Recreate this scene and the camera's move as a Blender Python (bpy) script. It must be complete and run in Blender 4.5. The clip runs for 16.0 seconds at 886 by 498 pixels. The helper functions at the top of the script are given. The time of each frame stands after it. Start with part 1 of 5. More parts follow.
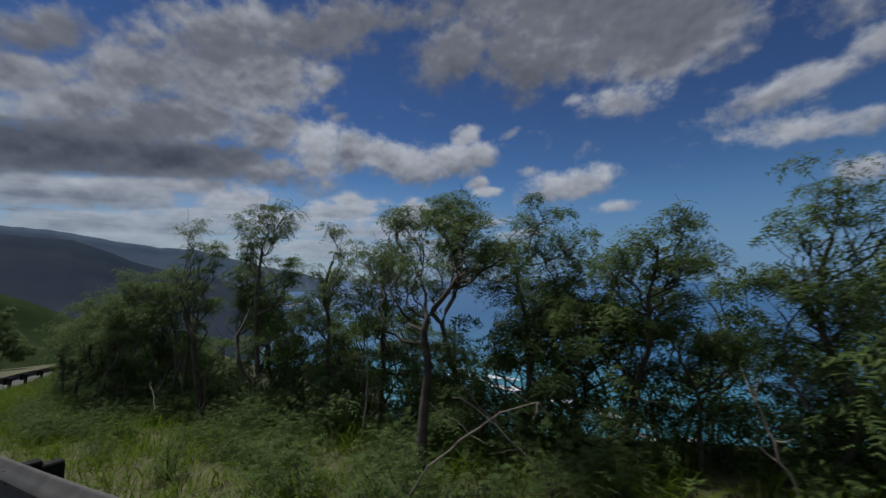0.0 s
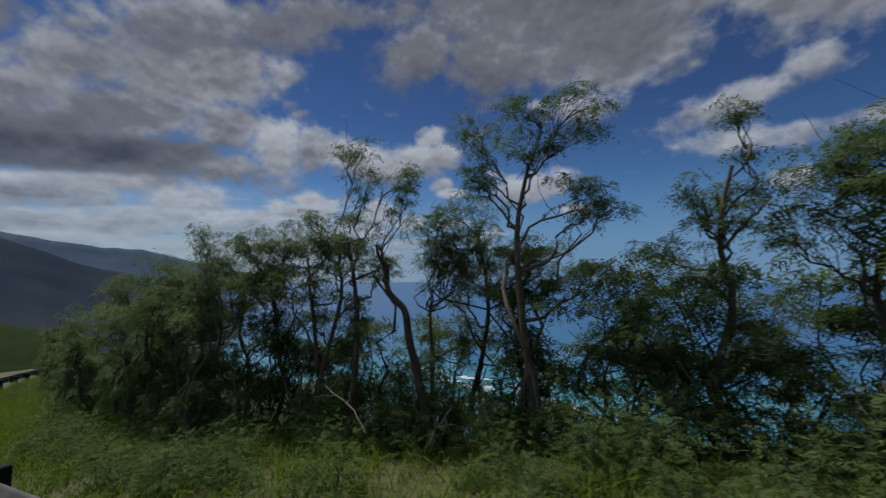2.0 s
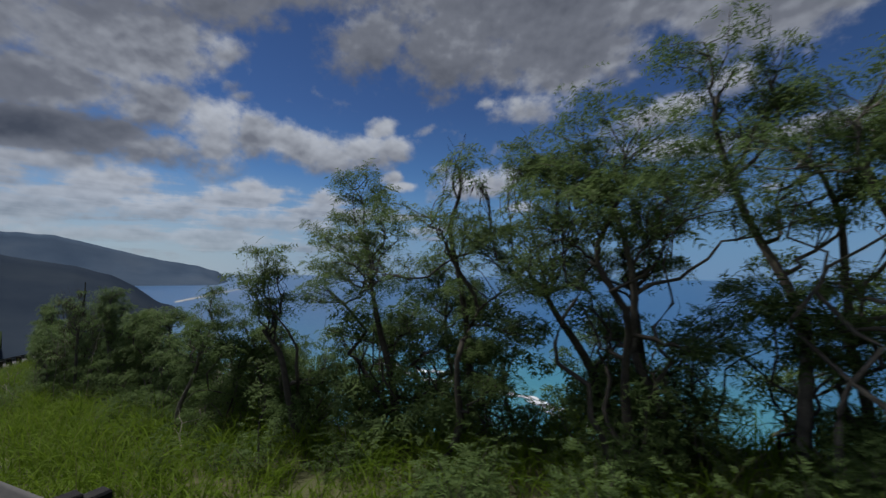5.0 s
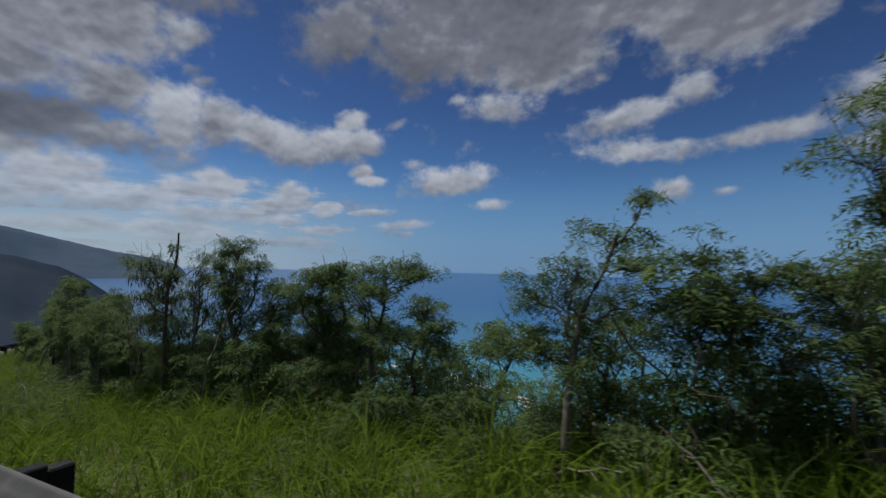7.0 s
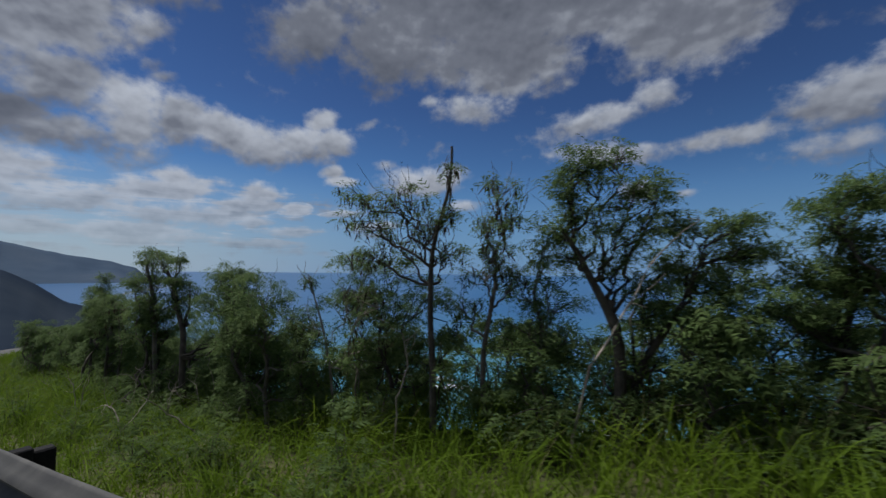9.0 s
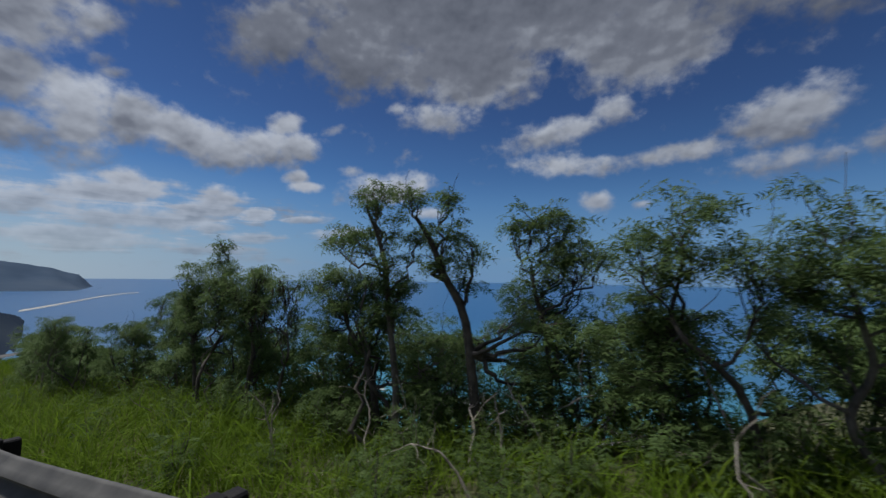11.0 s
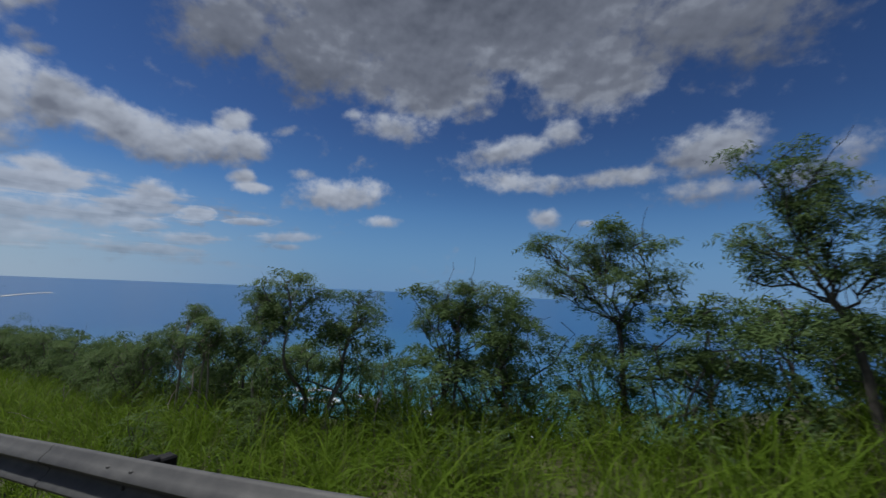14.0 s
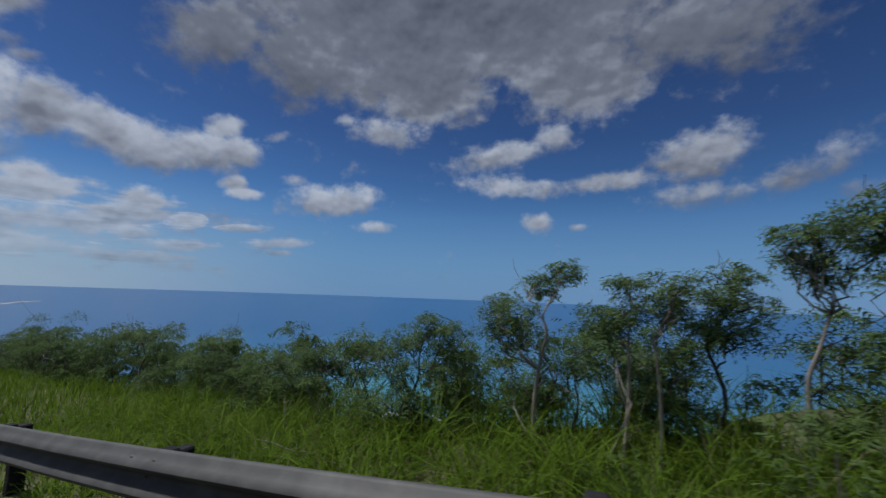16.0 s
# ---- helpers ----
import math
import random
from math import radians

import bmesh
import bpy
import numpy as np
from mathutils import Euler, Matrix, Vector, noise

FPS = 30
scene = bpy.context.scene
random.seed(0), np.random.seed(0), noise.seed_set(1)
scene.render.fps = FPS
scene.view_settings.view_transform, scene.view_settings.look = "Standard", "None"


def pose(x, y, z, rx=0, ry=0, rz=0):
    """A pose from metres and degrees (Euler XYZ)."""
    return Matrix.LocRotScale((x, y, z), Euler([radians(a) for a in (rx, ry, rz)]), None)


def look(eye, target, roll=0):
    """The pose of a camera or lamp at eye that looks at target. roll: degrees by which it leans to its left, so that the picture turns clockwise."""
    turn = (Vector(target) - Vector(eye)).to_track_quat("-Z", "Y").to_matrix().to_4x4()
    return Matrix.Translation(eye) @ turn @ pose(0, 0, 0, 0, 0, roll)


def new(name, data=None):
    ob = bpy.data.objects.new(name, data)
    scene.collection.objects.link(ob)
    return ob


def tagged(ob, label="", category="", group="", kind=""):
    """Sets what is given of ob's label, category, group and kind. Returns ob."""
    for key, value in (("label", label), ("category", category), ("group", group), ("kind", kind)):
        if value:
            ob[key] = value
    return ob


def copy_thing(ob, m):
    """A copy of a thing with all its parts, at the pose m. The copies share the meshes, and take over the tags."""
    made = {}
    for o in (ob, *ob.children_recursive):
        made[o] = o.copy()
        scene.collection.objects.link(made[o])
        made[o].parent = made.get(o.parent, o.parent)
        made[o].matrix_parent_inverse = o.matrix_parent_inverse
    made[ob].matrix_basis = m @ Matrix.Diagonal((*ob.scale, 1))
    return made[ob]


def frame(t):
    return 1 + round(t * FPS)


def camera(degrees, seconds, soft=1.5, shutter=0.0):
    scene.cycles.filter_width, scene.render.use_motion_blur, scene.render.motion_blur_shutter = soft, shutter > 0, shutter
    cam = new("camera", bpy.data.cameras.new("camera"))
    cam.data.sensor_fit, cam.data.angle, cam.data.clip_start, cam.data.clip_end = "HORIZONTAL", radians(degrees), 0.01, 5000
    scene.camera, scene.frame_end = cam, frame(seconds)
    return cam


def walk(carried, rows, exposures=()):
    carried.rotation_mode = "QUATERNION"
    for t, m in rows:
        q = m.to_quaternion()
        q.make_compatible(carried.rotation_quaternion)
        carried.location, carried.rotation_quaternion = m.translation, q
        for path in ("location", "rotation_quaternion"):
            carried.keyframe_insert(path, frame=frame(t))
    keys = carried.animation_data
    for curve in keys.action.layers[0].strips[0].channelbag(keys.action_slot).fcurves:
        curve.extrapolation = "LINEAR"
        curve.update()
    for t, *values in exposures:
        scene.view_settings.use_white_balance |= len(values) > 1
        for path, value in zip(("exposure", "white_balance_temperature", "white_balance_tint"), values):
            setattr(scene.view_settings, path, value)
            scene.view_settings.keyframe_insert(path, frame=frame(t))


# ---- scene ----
cam = camera(96.0, 16.0, soft=1.4, shutter=0.2)


def stand(x, y, z, yaw, pitch, roll):
    return pose(x, y, z, 0, 0, yaw) @ pose(0, 0, 0, 90 + pitch) @ pose(0, 0, 0, 0, 0, roll)


PATH = [
    (0, stand(44.247, -0.265, 6.393, 45.49, 3.82, -0.06)),
    (0.5, stand(42.872, -0.606, 6.196, 44.57, 3.90, 0.10)),
    (1, stand(41.510, -0.940, 5.999, 43.39, 3.99, 0.18)),
    (1.5, stand(40.160, -1.264, 5.802, 41.92, 3.99, -0.31)),
    (2, stand(38.790, -1.551, 5.616, 40.33, 3.98, -0.21)),
    (2.5, stand(37.415, -1.826, 5.435, 38.75, 4.09, -0.36)),
    (3, stand(36.044, -2.087, 5.244, 37.49, 3.98, -0.22)),
    (5.5, stand(29.073, -2.920, 4.197, 31.88, 3.07, 0.97)),
    (6, stand(27.645, -2.986, 3.977, 30.86, 2.98, 1.27)),
    (6.5, stand(26.233, -3.039, 3.766, 29.75, 2.83, 1.27)),
    (7, stand(24.827, -3.069, 3.561, 28.58, 2.66, 1.29)),
    (7.5, stand(23.455, -3.086, 3.369, 27.61, 2.56, 1.32)),
    (8, stand(22.075, -3.073, 3.176, 26.66, 2.67, 1.33)),
    (8.5, stand(20.688, -3.026, 2.984, 25.69, 2.66, 1.09)),
    (9, stand(19.303, -2.959, 2.804, 24.61, 2.91, 0.81)),
    (11.5, stand(12.330, -2.384, 1.873, 18.37, 4.45, 1.27)),
    (12, stand(10.933, -2.194, 1.685, 16.88, 4.96, 1.79)),
    (12.5, stand(9.563, -1.997, 1.509, 15.68, 5.34, 2.15)),
    (13, stand(8.191, -1.772, 1.337, 14.81, 5.59, 2.62)),
    (13.5, stand(6.797, -1.520, 1.136, 13.82, 5.75, 2.87)),
    (14, stand(5.395, -1.243, 0.916, 12.87, 5.72, 2.68)),
    (14.5, stand(3.994, -0.933, 0.713, 12.30, 5.93, 2.99)),
    (15, stand(2.615, -0.617, 0.512, 11.91, 6.04, 2.83)),
    (15.5, stand(1.287, -0.306, 0.329, 12.04, 6.09, 2.68)),
    (16, stand(0.001, 0.000, 0.148, 11.93, 6.47, 2.15)),
]
walk(cam, PATH, exposures=[(0, -0.22, 6500, 10), (3, -0.18, 6500, 10), (6, -0.10, 6500, 10), (9, -0.10, 6380, 10), (12, -0.10, 6300, 10), (16, -0.13, 6080, 10)])

# ---- sky, sun ----
SUN_AZ, SUN_EL = -92.0, 58.0   # degrees; azimuth to the right of +y

# cloud banks: azimuth, elevation, half width, half height, tilt (degrees), weight, brightness
OVERHEAD = [(-11.9, 36.7, 33.3, 7.3, 2, 1.4, 0.4), (-32.4, 30.7, 9.7, 5.6, -2, 1.1, 0.48), (-15.8, 28.7, 11.8, 4.8, 3, 1.2, 0.45), (6.7, 29.5, 10.8, 4.9, -6, 1.15, 0.5), (21.4, 31.7, 10.4, 4.7, -5, 0.95, 0.38), (-43.1, 30.5, 7.3, 3.8, 16, 1.05, 0.42), (-25.4, 33.7, 9.9, 4.4, 8, 1.1, 0.5), (-14.3, 46.8, 45.3, 7.1, 2, 1.5, 0.3), (-3.1, 33.5, 10.9, 4.5, -2, 1.2, 0.55)]
SMALL = [(-20.9, 22.2, 5.7, 2.1, 1, 0.92, 0.72), (-27.0, 23.0, 1.7, 1.0, 7, 0.7, 0.6), (-3.6, 19.9, 8.6, 1.6, 11, 0.80, 0.62), (2.8, 21.5, 3.4, 1.8, 21, 0.75, 0.55), (-1.1, 15.3, 7.6, 1.4, -1, 0.82, 0.66), (11.4, 15.6, 6.7, 1.1, 1, 0.75, 0.58), (21.5, 18.1, 5.0, 2.8, 0, 0.95, 0.62), (21.0, 12.8, 5.8, 1.8, 6, 0.55, 0.5), (-27.8, 12.4, 6.0, 2.0, 6, 1.0, 0.8), (-33.1, 14.6, 1.7, 0.9, 8, 0.68, 0.65), (-21.7, 9.1, 2.4, 0.8, -1, 0.8, 0.72)]
LOW = [(1.7, 10.5, 2.2, 1.3, 0, 0.9, 0.75), (7.0, 9.8, 1.3, 0.6, -1, 0.68, 0.65), (-34.0, 5.9, 3.6, 0.6, 5, 0.8, 0.7), (-33.9, 4.7, 1.7, 0.4, 4, 0.62, 0.6), (-40.3, 13.0, 2.1, 0.9, 9, 0.9, 0.72), (-35.8, 19.7, 1.6, 0.7, 24, 0.65, 0.6), (31.7, 14.5, 4.2, 2.1, 10, 0.6, 0.42), (34.9, 11.7, 2.8, 1.7, -9, 0.5, 0.4), (-38.9, 7.4, 2.5, 0.4, 6, 0.58, 0.6), (-45.4, 4.7, 3.2, 0.7, 2, 0.8, 0.68), (-50.1, 5.6, 2.1, 0.5, 3, 0.7, 0.66)]
ARM = [(-46.5, 16.1, 8.0, 2.6, 6, 1.0, 0.72), (-53.9, 16.4, 4.6, 2.5, -9, 1.05, 0.7), (-58.4, 17.1, 2.8, 3.0, -21, 1.1, 0.6), (-42.2, 19.6, 2.8, 1.4, 23, 0.9, 0.78), (-40.0, 16.9, 2.9, 1.8, -11, 0.9, 0.7), (-59.3, 10.1, 2.2, 1.3, 14, 0.82, 0.66), (-50.2, 10.1, 1.4, 1.0, 10, 0.78, 0.7), (-51.0, 7.9, 3.5, 1.2, 9, 0.92, 0.74), (-57.2, 6.1, 4.7, 1.1, 5, 0.88, 0.7), (-45.1, 7.7, 1.6, 0.7, 7, 0.85, 0.74), (-57.3, 3.4, 4.7, 0.6, 1, 0.72, 0.62)]
VEIL = [(-49.0, 3.0, 6.0, 0.5, 2, 0.66, 0.6), (-60.6, 21.4, 1.5, 0.7, 11, 0.65, 0.4), (-61.8, 22.2, 1.6, 1.0, 25, 0.6, 0.35)]
WEST = [(-72.8, 24.3, 9.4, 5.4, 11, 1.2, 0.58), (-75.6, 28.9, 7.8, 3.2, 13, 1.0, 0.5), (-78.3, 18.4, 10.2, 2.9, 10, 1.15, 0.5), (-89.1, 18.0, 6.7, 2.4, 27, 1.1, 0.62), (-91.9, 23.5, 4.7, 2.2, 21, 1.0, 0.4), (-62.5, 25.9, 3.1, 1.7, 24, 0.8, 0.55), (-83.4, 26.4, 3.0, 2.5, 17, 0.75, 0.45), (-90.1, 12.8, 9.1, 2.4, 12, 1.4, 0.16), (-79.2, 13.7, 9.8, 2.4, 8, 1.3, 0.22), (-63.4, 16.7, 4.1, 4.4, 5, 1.0, 0.75), (-69.9, 18.8, 4.9, 3.4, 8, 1.05, 0.55)]
HORIZON = [(-85.9, 9.2, 9.2, 1.7, 7, 1.0, 0.8), (-92.0, 8.6, 4.0, 1.9, 9, 1.05, 0.68), (-73.0, 9.8, 4.5, 1.6, 5, 0.9, 0.84), (-77.8, 6.4, 8.2, 1.5, 4, 0.9, 0.78), (-88.1, 5.8, 7.2, 1.1, 5, 0.9, 0.74), (-60.2, 9.1, 5.4, 1.3, 10, 0.9, 0.86), (-57.1, 6.1, 6.2, 1.4, 1, 0.85, 0.8), (-62.4, 3.8, 6.7, 1.1, 1, 0.7, 0.74), (-48.7, 9.6, 2.4, 1.1, 0, 0.75, 0.8), (-39.3, 12.0, 2.4, 0.8, -1, 0.85, 0.82), (-85.2, 4.0, 7.8, 0.8, 3, 0.75, 0.68)]
VAULT = [(-83.5, 22.4, 7.0, 3.5, 15, 0.95, 0.5), (-86.7, 15.7, 8.3, 2.3, 12, 1.1, 0.42), (-69.1, 13.9, 6.2, 2.0, 6, 0.95, 0.6), (-92.1, 19.8, 4.6, 2.3, 18, 1.0, 0.55), (-63.7, 30.9, 9.2, 3.1, 8, 0.9, 0.42), (-80.3, 10.6, 8.4, 1.4, 7, 0.95, 0.66), (-68.9, 7.0, 8.9, 1.2, 3, 0.75, 0.72), (-91.3, 3.6, 4.4, 1.1, 4, 0.75, 0.66), (-74.1, 3.8, 8.2, 0.9, 2, 0.7, 0.7), (-56.7, 33.5, 10.5, 2.4, 5, 0.9, 0.4)]
CLOUDS = VAULT + OVERHEAD + SMALL + LOW + ARM + VEIL + WEST + HORIZON


def build_world():
    world = bpy.data.worlds.new("sky")
    scene.world = world
    world.use_nodes = True
    nt = world.node_tree
    nodes, links = nt.nodes, nt.links
    nodes.clear()

    def math_node(op, a, b=None, clamp=False):
        n = nodes.new("ShaderNodeMath")
        n.operation, n.use_clamp = op, clamp
        for i, v in enumerate((a, b)):
            if v is None:
                continue
            if isinstance(v, (int, float)):
                n.inputs[i].default_value = v
            else:
                links.new(v, n.inputs[i])
        return n.outputs[0]

    def remap(v, a, b, c=0.0, d=1.0, smooth=True):
        n = nodes.new("ShaderNodeMapRange")
        n.interpolation_type = "SMOOTHSTEP" if smooth else "LINEAR"
        links.new(v, n.inputs["Value"])
        for k, x in (("From Min", a), ("From Max", b), ("To Min", c), ("To Max", d)):
            n.inputs[k].default_value = x
        return n.outputs["Result"]

    tc = nodes.new("ShaderNodeTexCoord")
    sep = nodes.new("ShaderNodeSeparateXYZ")
    links.new(tc.outputs["Generated"], sep.inputs[0])
    az = math_node("MULTIPLY", math_node("ARCTAN2", sep.outputs[0], sep.outputs[1]), 57.29578)
    el = math_node("MULTIPLY", math_node("ARCSINE", sep.outputs[2]), 57.29578)
    comb = nodes.new("ShaderNodeCombineXYZ")
    links.new(az, comb.inputs[0])
    links.new(el, comb.inputs[1])

    def fbm(vec, scale, detail, rough, stretch=(1, 1, 1), shift=(0, 0, 0), distortion=0.0):
        m = nodes.new("ShaderNodeMapping")
        m.inputs["Scale"].default_value, m.inputs["Location"].default_value = stretch, shift
        links.new(vec, m.inputs[0])
        n = nodes.new("ShaderNodeTexNoise")
        n.inputs["Scale"].default_value, n.inputs["Detail"].default_value = scale, detail
        n.inputs["Roughness"].default_value, n.inputs["Distortion"].default_value = rough, distortion
        links.new(m.outputs[0], n.inputs["Vector"])
        return n.outputs["Fac"]

    # cloud banks: soft ellipses on the dome, broken up by noise; each is brighter above than below
    total, share, tones = None, None, None
    for a, e, wa, we, tilt, weight, tone in CLOUDS:
        m = nodes.new("ShaderNodeMapping")
        m.vector_type = "TEXTURE"
        m.inputs["Location"].default_value = (a, e, 0)
        m.inputs["Rotation"].default_value = (0, 0, radians(tilt))
        m.inputs["Scale"].default_value = (wa * 1.45, we * 1.45, 1)
        here = comb.outputs[0]
        if total is not None:
            # a chain from bank to bank, too faint to see, keeps the node stack short
            link = nodes.new("ShaderNodeVectorMath")
            link.operation = "MULTIPLY_ADD"
            link.inputs[1].default_value = (1e-7, 1e-7, 1e-7)
            chain = nodes.new("ShaderNodeCombineXYZ")
            for i, so_far in enumerate((total, share, tones)):
                links.new(so_far, chain.inputs[i])
            links.new(chain.outputs[0], link.inputs[0])
            links.new(comb.outputs[0], link.inputs[2])
            here = link.outputs[0]
        links.new(here, m.inputs[0])
        ln = nodes.new("ShaderNodeVectorMath")
        ln.operation = "LENGTH"
        links.new(m.outputs[0], ln.inputs[0])
        v = remap(ln.outputs["Value"], 0.0, 1.25, weight, 0.0)
        up = nodes.new("ShaderNodeSeparateXYZ")
        links.new(m.outputs[0], up.inputs[0])
        bright = math_node("ADD", tone + (0.12 if weight < 0.86 else 0.03), math_node("MULTIPLY", up.outputs[1], (0.30 if we > 1.6 else 0.14) if weight < 1.15 else -0.10))
        w = math_node("POWER", v, 3.0)
        wb = math_node("MULTIPLY", w, bright)
        total = v if total is None else math_node("MAXIMUM", total, v)
        share = w if share is None else math_node("ADD", share, w)
        tones = wb if tones is None else math_node("ADD", tones, wb)
    tone = math_node("DIVIDE", tones, math_node("ADD", share, 0.0005))
    # unseen scattered cloud outside the part of the dome described above, spread for fill
    outside = math_node("MULTIPLY", remap(fbm(tc.outputs["Generated"], 2.2, 3, 0.5), 0.36, 0.55),
                        math_node("MAXIMUM", remap(el, 38, 50), remap(math_node("ABSOLUTE", math_node("ADD", az, 28)), 72, 90)))
    tone = math_node("ADD", tone, math_node("MULTIPLY", remap(total, 0.20, 0.0), 0.62))
    total = math_node("MAXIMUM", total, outside)
    # billows: coarse lumps, smaller puffs and frayed edges
    n_big = fbm(tc.outputs["Generated"], 0.14, 3, 0.5, (57, 57, 84), (3, 2, 7))
    n_mid = fbm(tc.outputs["Generated"], 0.46, 6, 0.56, (57, 57, 70), (1, 8, 4))
    dens = math_node("ADD", total, math_node("MULTIPLY", math_node("SUBTRACT", n_big, 0.5), 1.0))
    dens = math_node("ADD", dens, math_node("MULTIPLY", math_node("SUBTRACT", n_mid, 0.5), 1.15))
    streak = fbm(comb.outputs[0], 0.34, 7, 0.6, (0.28, 2.2, 1), (5, 1, 0), 0.15)
    low = math_node("MULTIPLY", remap(el, 0.3, 2.5), math_node("MULTIPLY", remap(el, 13, 7), remap(az, -28, -46)))
    dens = math_node("ADD", dens, math_node("MULTIPLY", math_node("MULTIPLY", remap(streak, 0.40, 0.62), low), 0.52))
    alpha = remap(dens, 0.14, 0.82)
    # thick parts turn grey, the upper sides of the puffs are lit
    here = fbm(tc.outputs["Generated"], 0.27, 3, 0.42, (57, 57, 74), (1, 8, 4))
    lit = fbm(tc.outputs["Generated"], 0.27, 3, 0.42, (57, 57, 74), (1.2, 8, 3.2))
    relief = math_node("MULTIPLY", math_node("SUBTRACT", here, lit), 0.85)
    thick = math_node("MULTIPLY", remap(dens, 0.70, 1.7, 0.0, 1.0), 0.22)
    shade = math_node("ADD", math_node("SUBTRACT", math_node("ADD", tone, 0.02), thick), relief)
    shade = math_node("ADD", shade, math_node("MULTIPLY", math_node("SUBTRACT", n_mid, 0.5), 0.16), True)
    ramp = nodes.new("ShaderNodeValToRGB")
    links.new(shade, ramp.inputs[0])
    cr = ramp.color_ramp
    cr.elements[0].position, cr.elements[0].color = 0.0, (0.060, 0.070, 0.095, 1)
    cr.elements[1].position, cr.elements[1].color = 1.0, (0.485, 0.52, 0.585, 1)
    mid = cr.elements.new(0.5)
    mid.color = (0.168, 0.183, 0.222, 1)

    sky = nodes.new("ShaderNodeTexSky")
    sky.sky_type, sky.sun_disc = "NISHITA", False
    sky.sun_elevation, sky.sun_rotation = radians(SUN_EL), radians(SUN_AZ)
    sky.altitude, sky.air_density, sky.dust_density, sky.ozone_density = 100, 1.0, 0.0, 4.0
    fade = nodes.new("ShaderNodeValToRGB")
    links.new(remap(el, -2.0, 46.0, 0.0, 1.0, False), fade.inputs[0])
    fe = fade.color_ramp.elements
    fe[0].position, fe[0].color = 0.03, (0.40, 0.56, 0.76, 1)
    fe[1].position, fe[1].color = 1.0, (0.31, 0.37, 0.52, 1)
    fe.new(0.12).color = (0.46, 0.66, 0.86, 1)
    fe.new(0.26).color = (0.45, 0.68, 0.90, 1)
    fe.new(0.5).color = (0.37, 0.50, 0.72, 1)
    tint = nodes.new("ShaderNodeMix")
    tint.data_type, tint.blend_type = "RGBA", "MULTIPLY"
    tint.inputs["Factor"].default_value = 1.0
    links.new(sky.outputs[0], tint.inputs["A"])
    links.new(fade.outputs[0], tint.inputs["B"])
    back_sky = nodes.new("ShaderNodeBackground")
    back_sky.inputs["Strength"].default_value = 0.075
    haze = nodes.new("ShaderNodeMix")
    haze.data_type = "RGBA"
    links.new(remap(el, 15.0, -1.0, 0.0, 0.85), haze.inputs["Factor"])
    links.new(tint.outputs["Result"], haze.inputs["A"])
    glow = nodes.new("ShaderNodeMix")
    glow.data_type = "RGBA"
    links.new(remap(az, -22.0, -75.0), glow.inputs["Factor"])
    glow.inputs["A"].default_value = (1.9, 3.7, 6.5, 1)
    glow.inputs["B"].default_value = (5.0, 6.1, 7.2, 1)
    links.new(glow.outputs["Result"], haze.inputs["B"])
    links.new(haze.outputs["Result"], back_sky.inputs["Color"])
    back_cloud = nodes.new("ShaderNodeBackground")
    links.new(ramp.outputs[0], back_cloud.inputs["Color"])
    # unseen clouds near the sun, high and behind, are brightened to lift the shadows
    sunward = nodes.new("ShaderNodeVectorMath")
    sunward.operation = "DOT_PRODUCT"
    links.new(tc.outputs["Generated"], sunward.inputs[0])
    sunward.inputs[1].default_value = (math.sin(radians(SUN_AZ)) * math.cos(radians(SUN_EL)), math.cos(radians(SUN_AZ)) * math.cos(radians(SUN_EL)), math.sin(radians(SUN_EL)))
    links.new(math_node("ADD", 1.0, math_node("MULTIPLY", remap(sunward.outputs["Value"], 0.62, 1.0), remap(el, 38, 55, 0.0, 3.0))), back_cloud.inputs["Strength"])
    mix = nodes.new("ShaderNodeMixShader")
    links.new(math_node("MULTIPLY", alpha, remap(el, -1.5, 13.0, 0.45, 0.97)), mix.inputs[0])
    links.new(back_sky.outputs[0], mix.inputs[1])
    links.new(back_cloud.outputs[0], mix.inputs[2])
    out = nodes.new("ShaderNodeOutputWorld")
    links.new(mix.outputs[0], out.inputs[0])


build_world()
sun = new("sun", bpy.data.lights.new("sun", "SUN"))
sun.data.energy, sun.data.angle, sun.data.color = 4.4, radians(4.0), (1.0, 0.95, 0.86)
_a, _e = radians(SUN_AZ), radians(SUN_EL)
sun.matrix_world = look((30 * math.sin(_a), 30 * math.cos(_a), 30), (30 * math.sin(_a) - math.sin(_a) * math.cos(_e), 30 * math.cos(_a) - math.cos(_a) * math.cos(_e), 30 - math.sin(_e)))


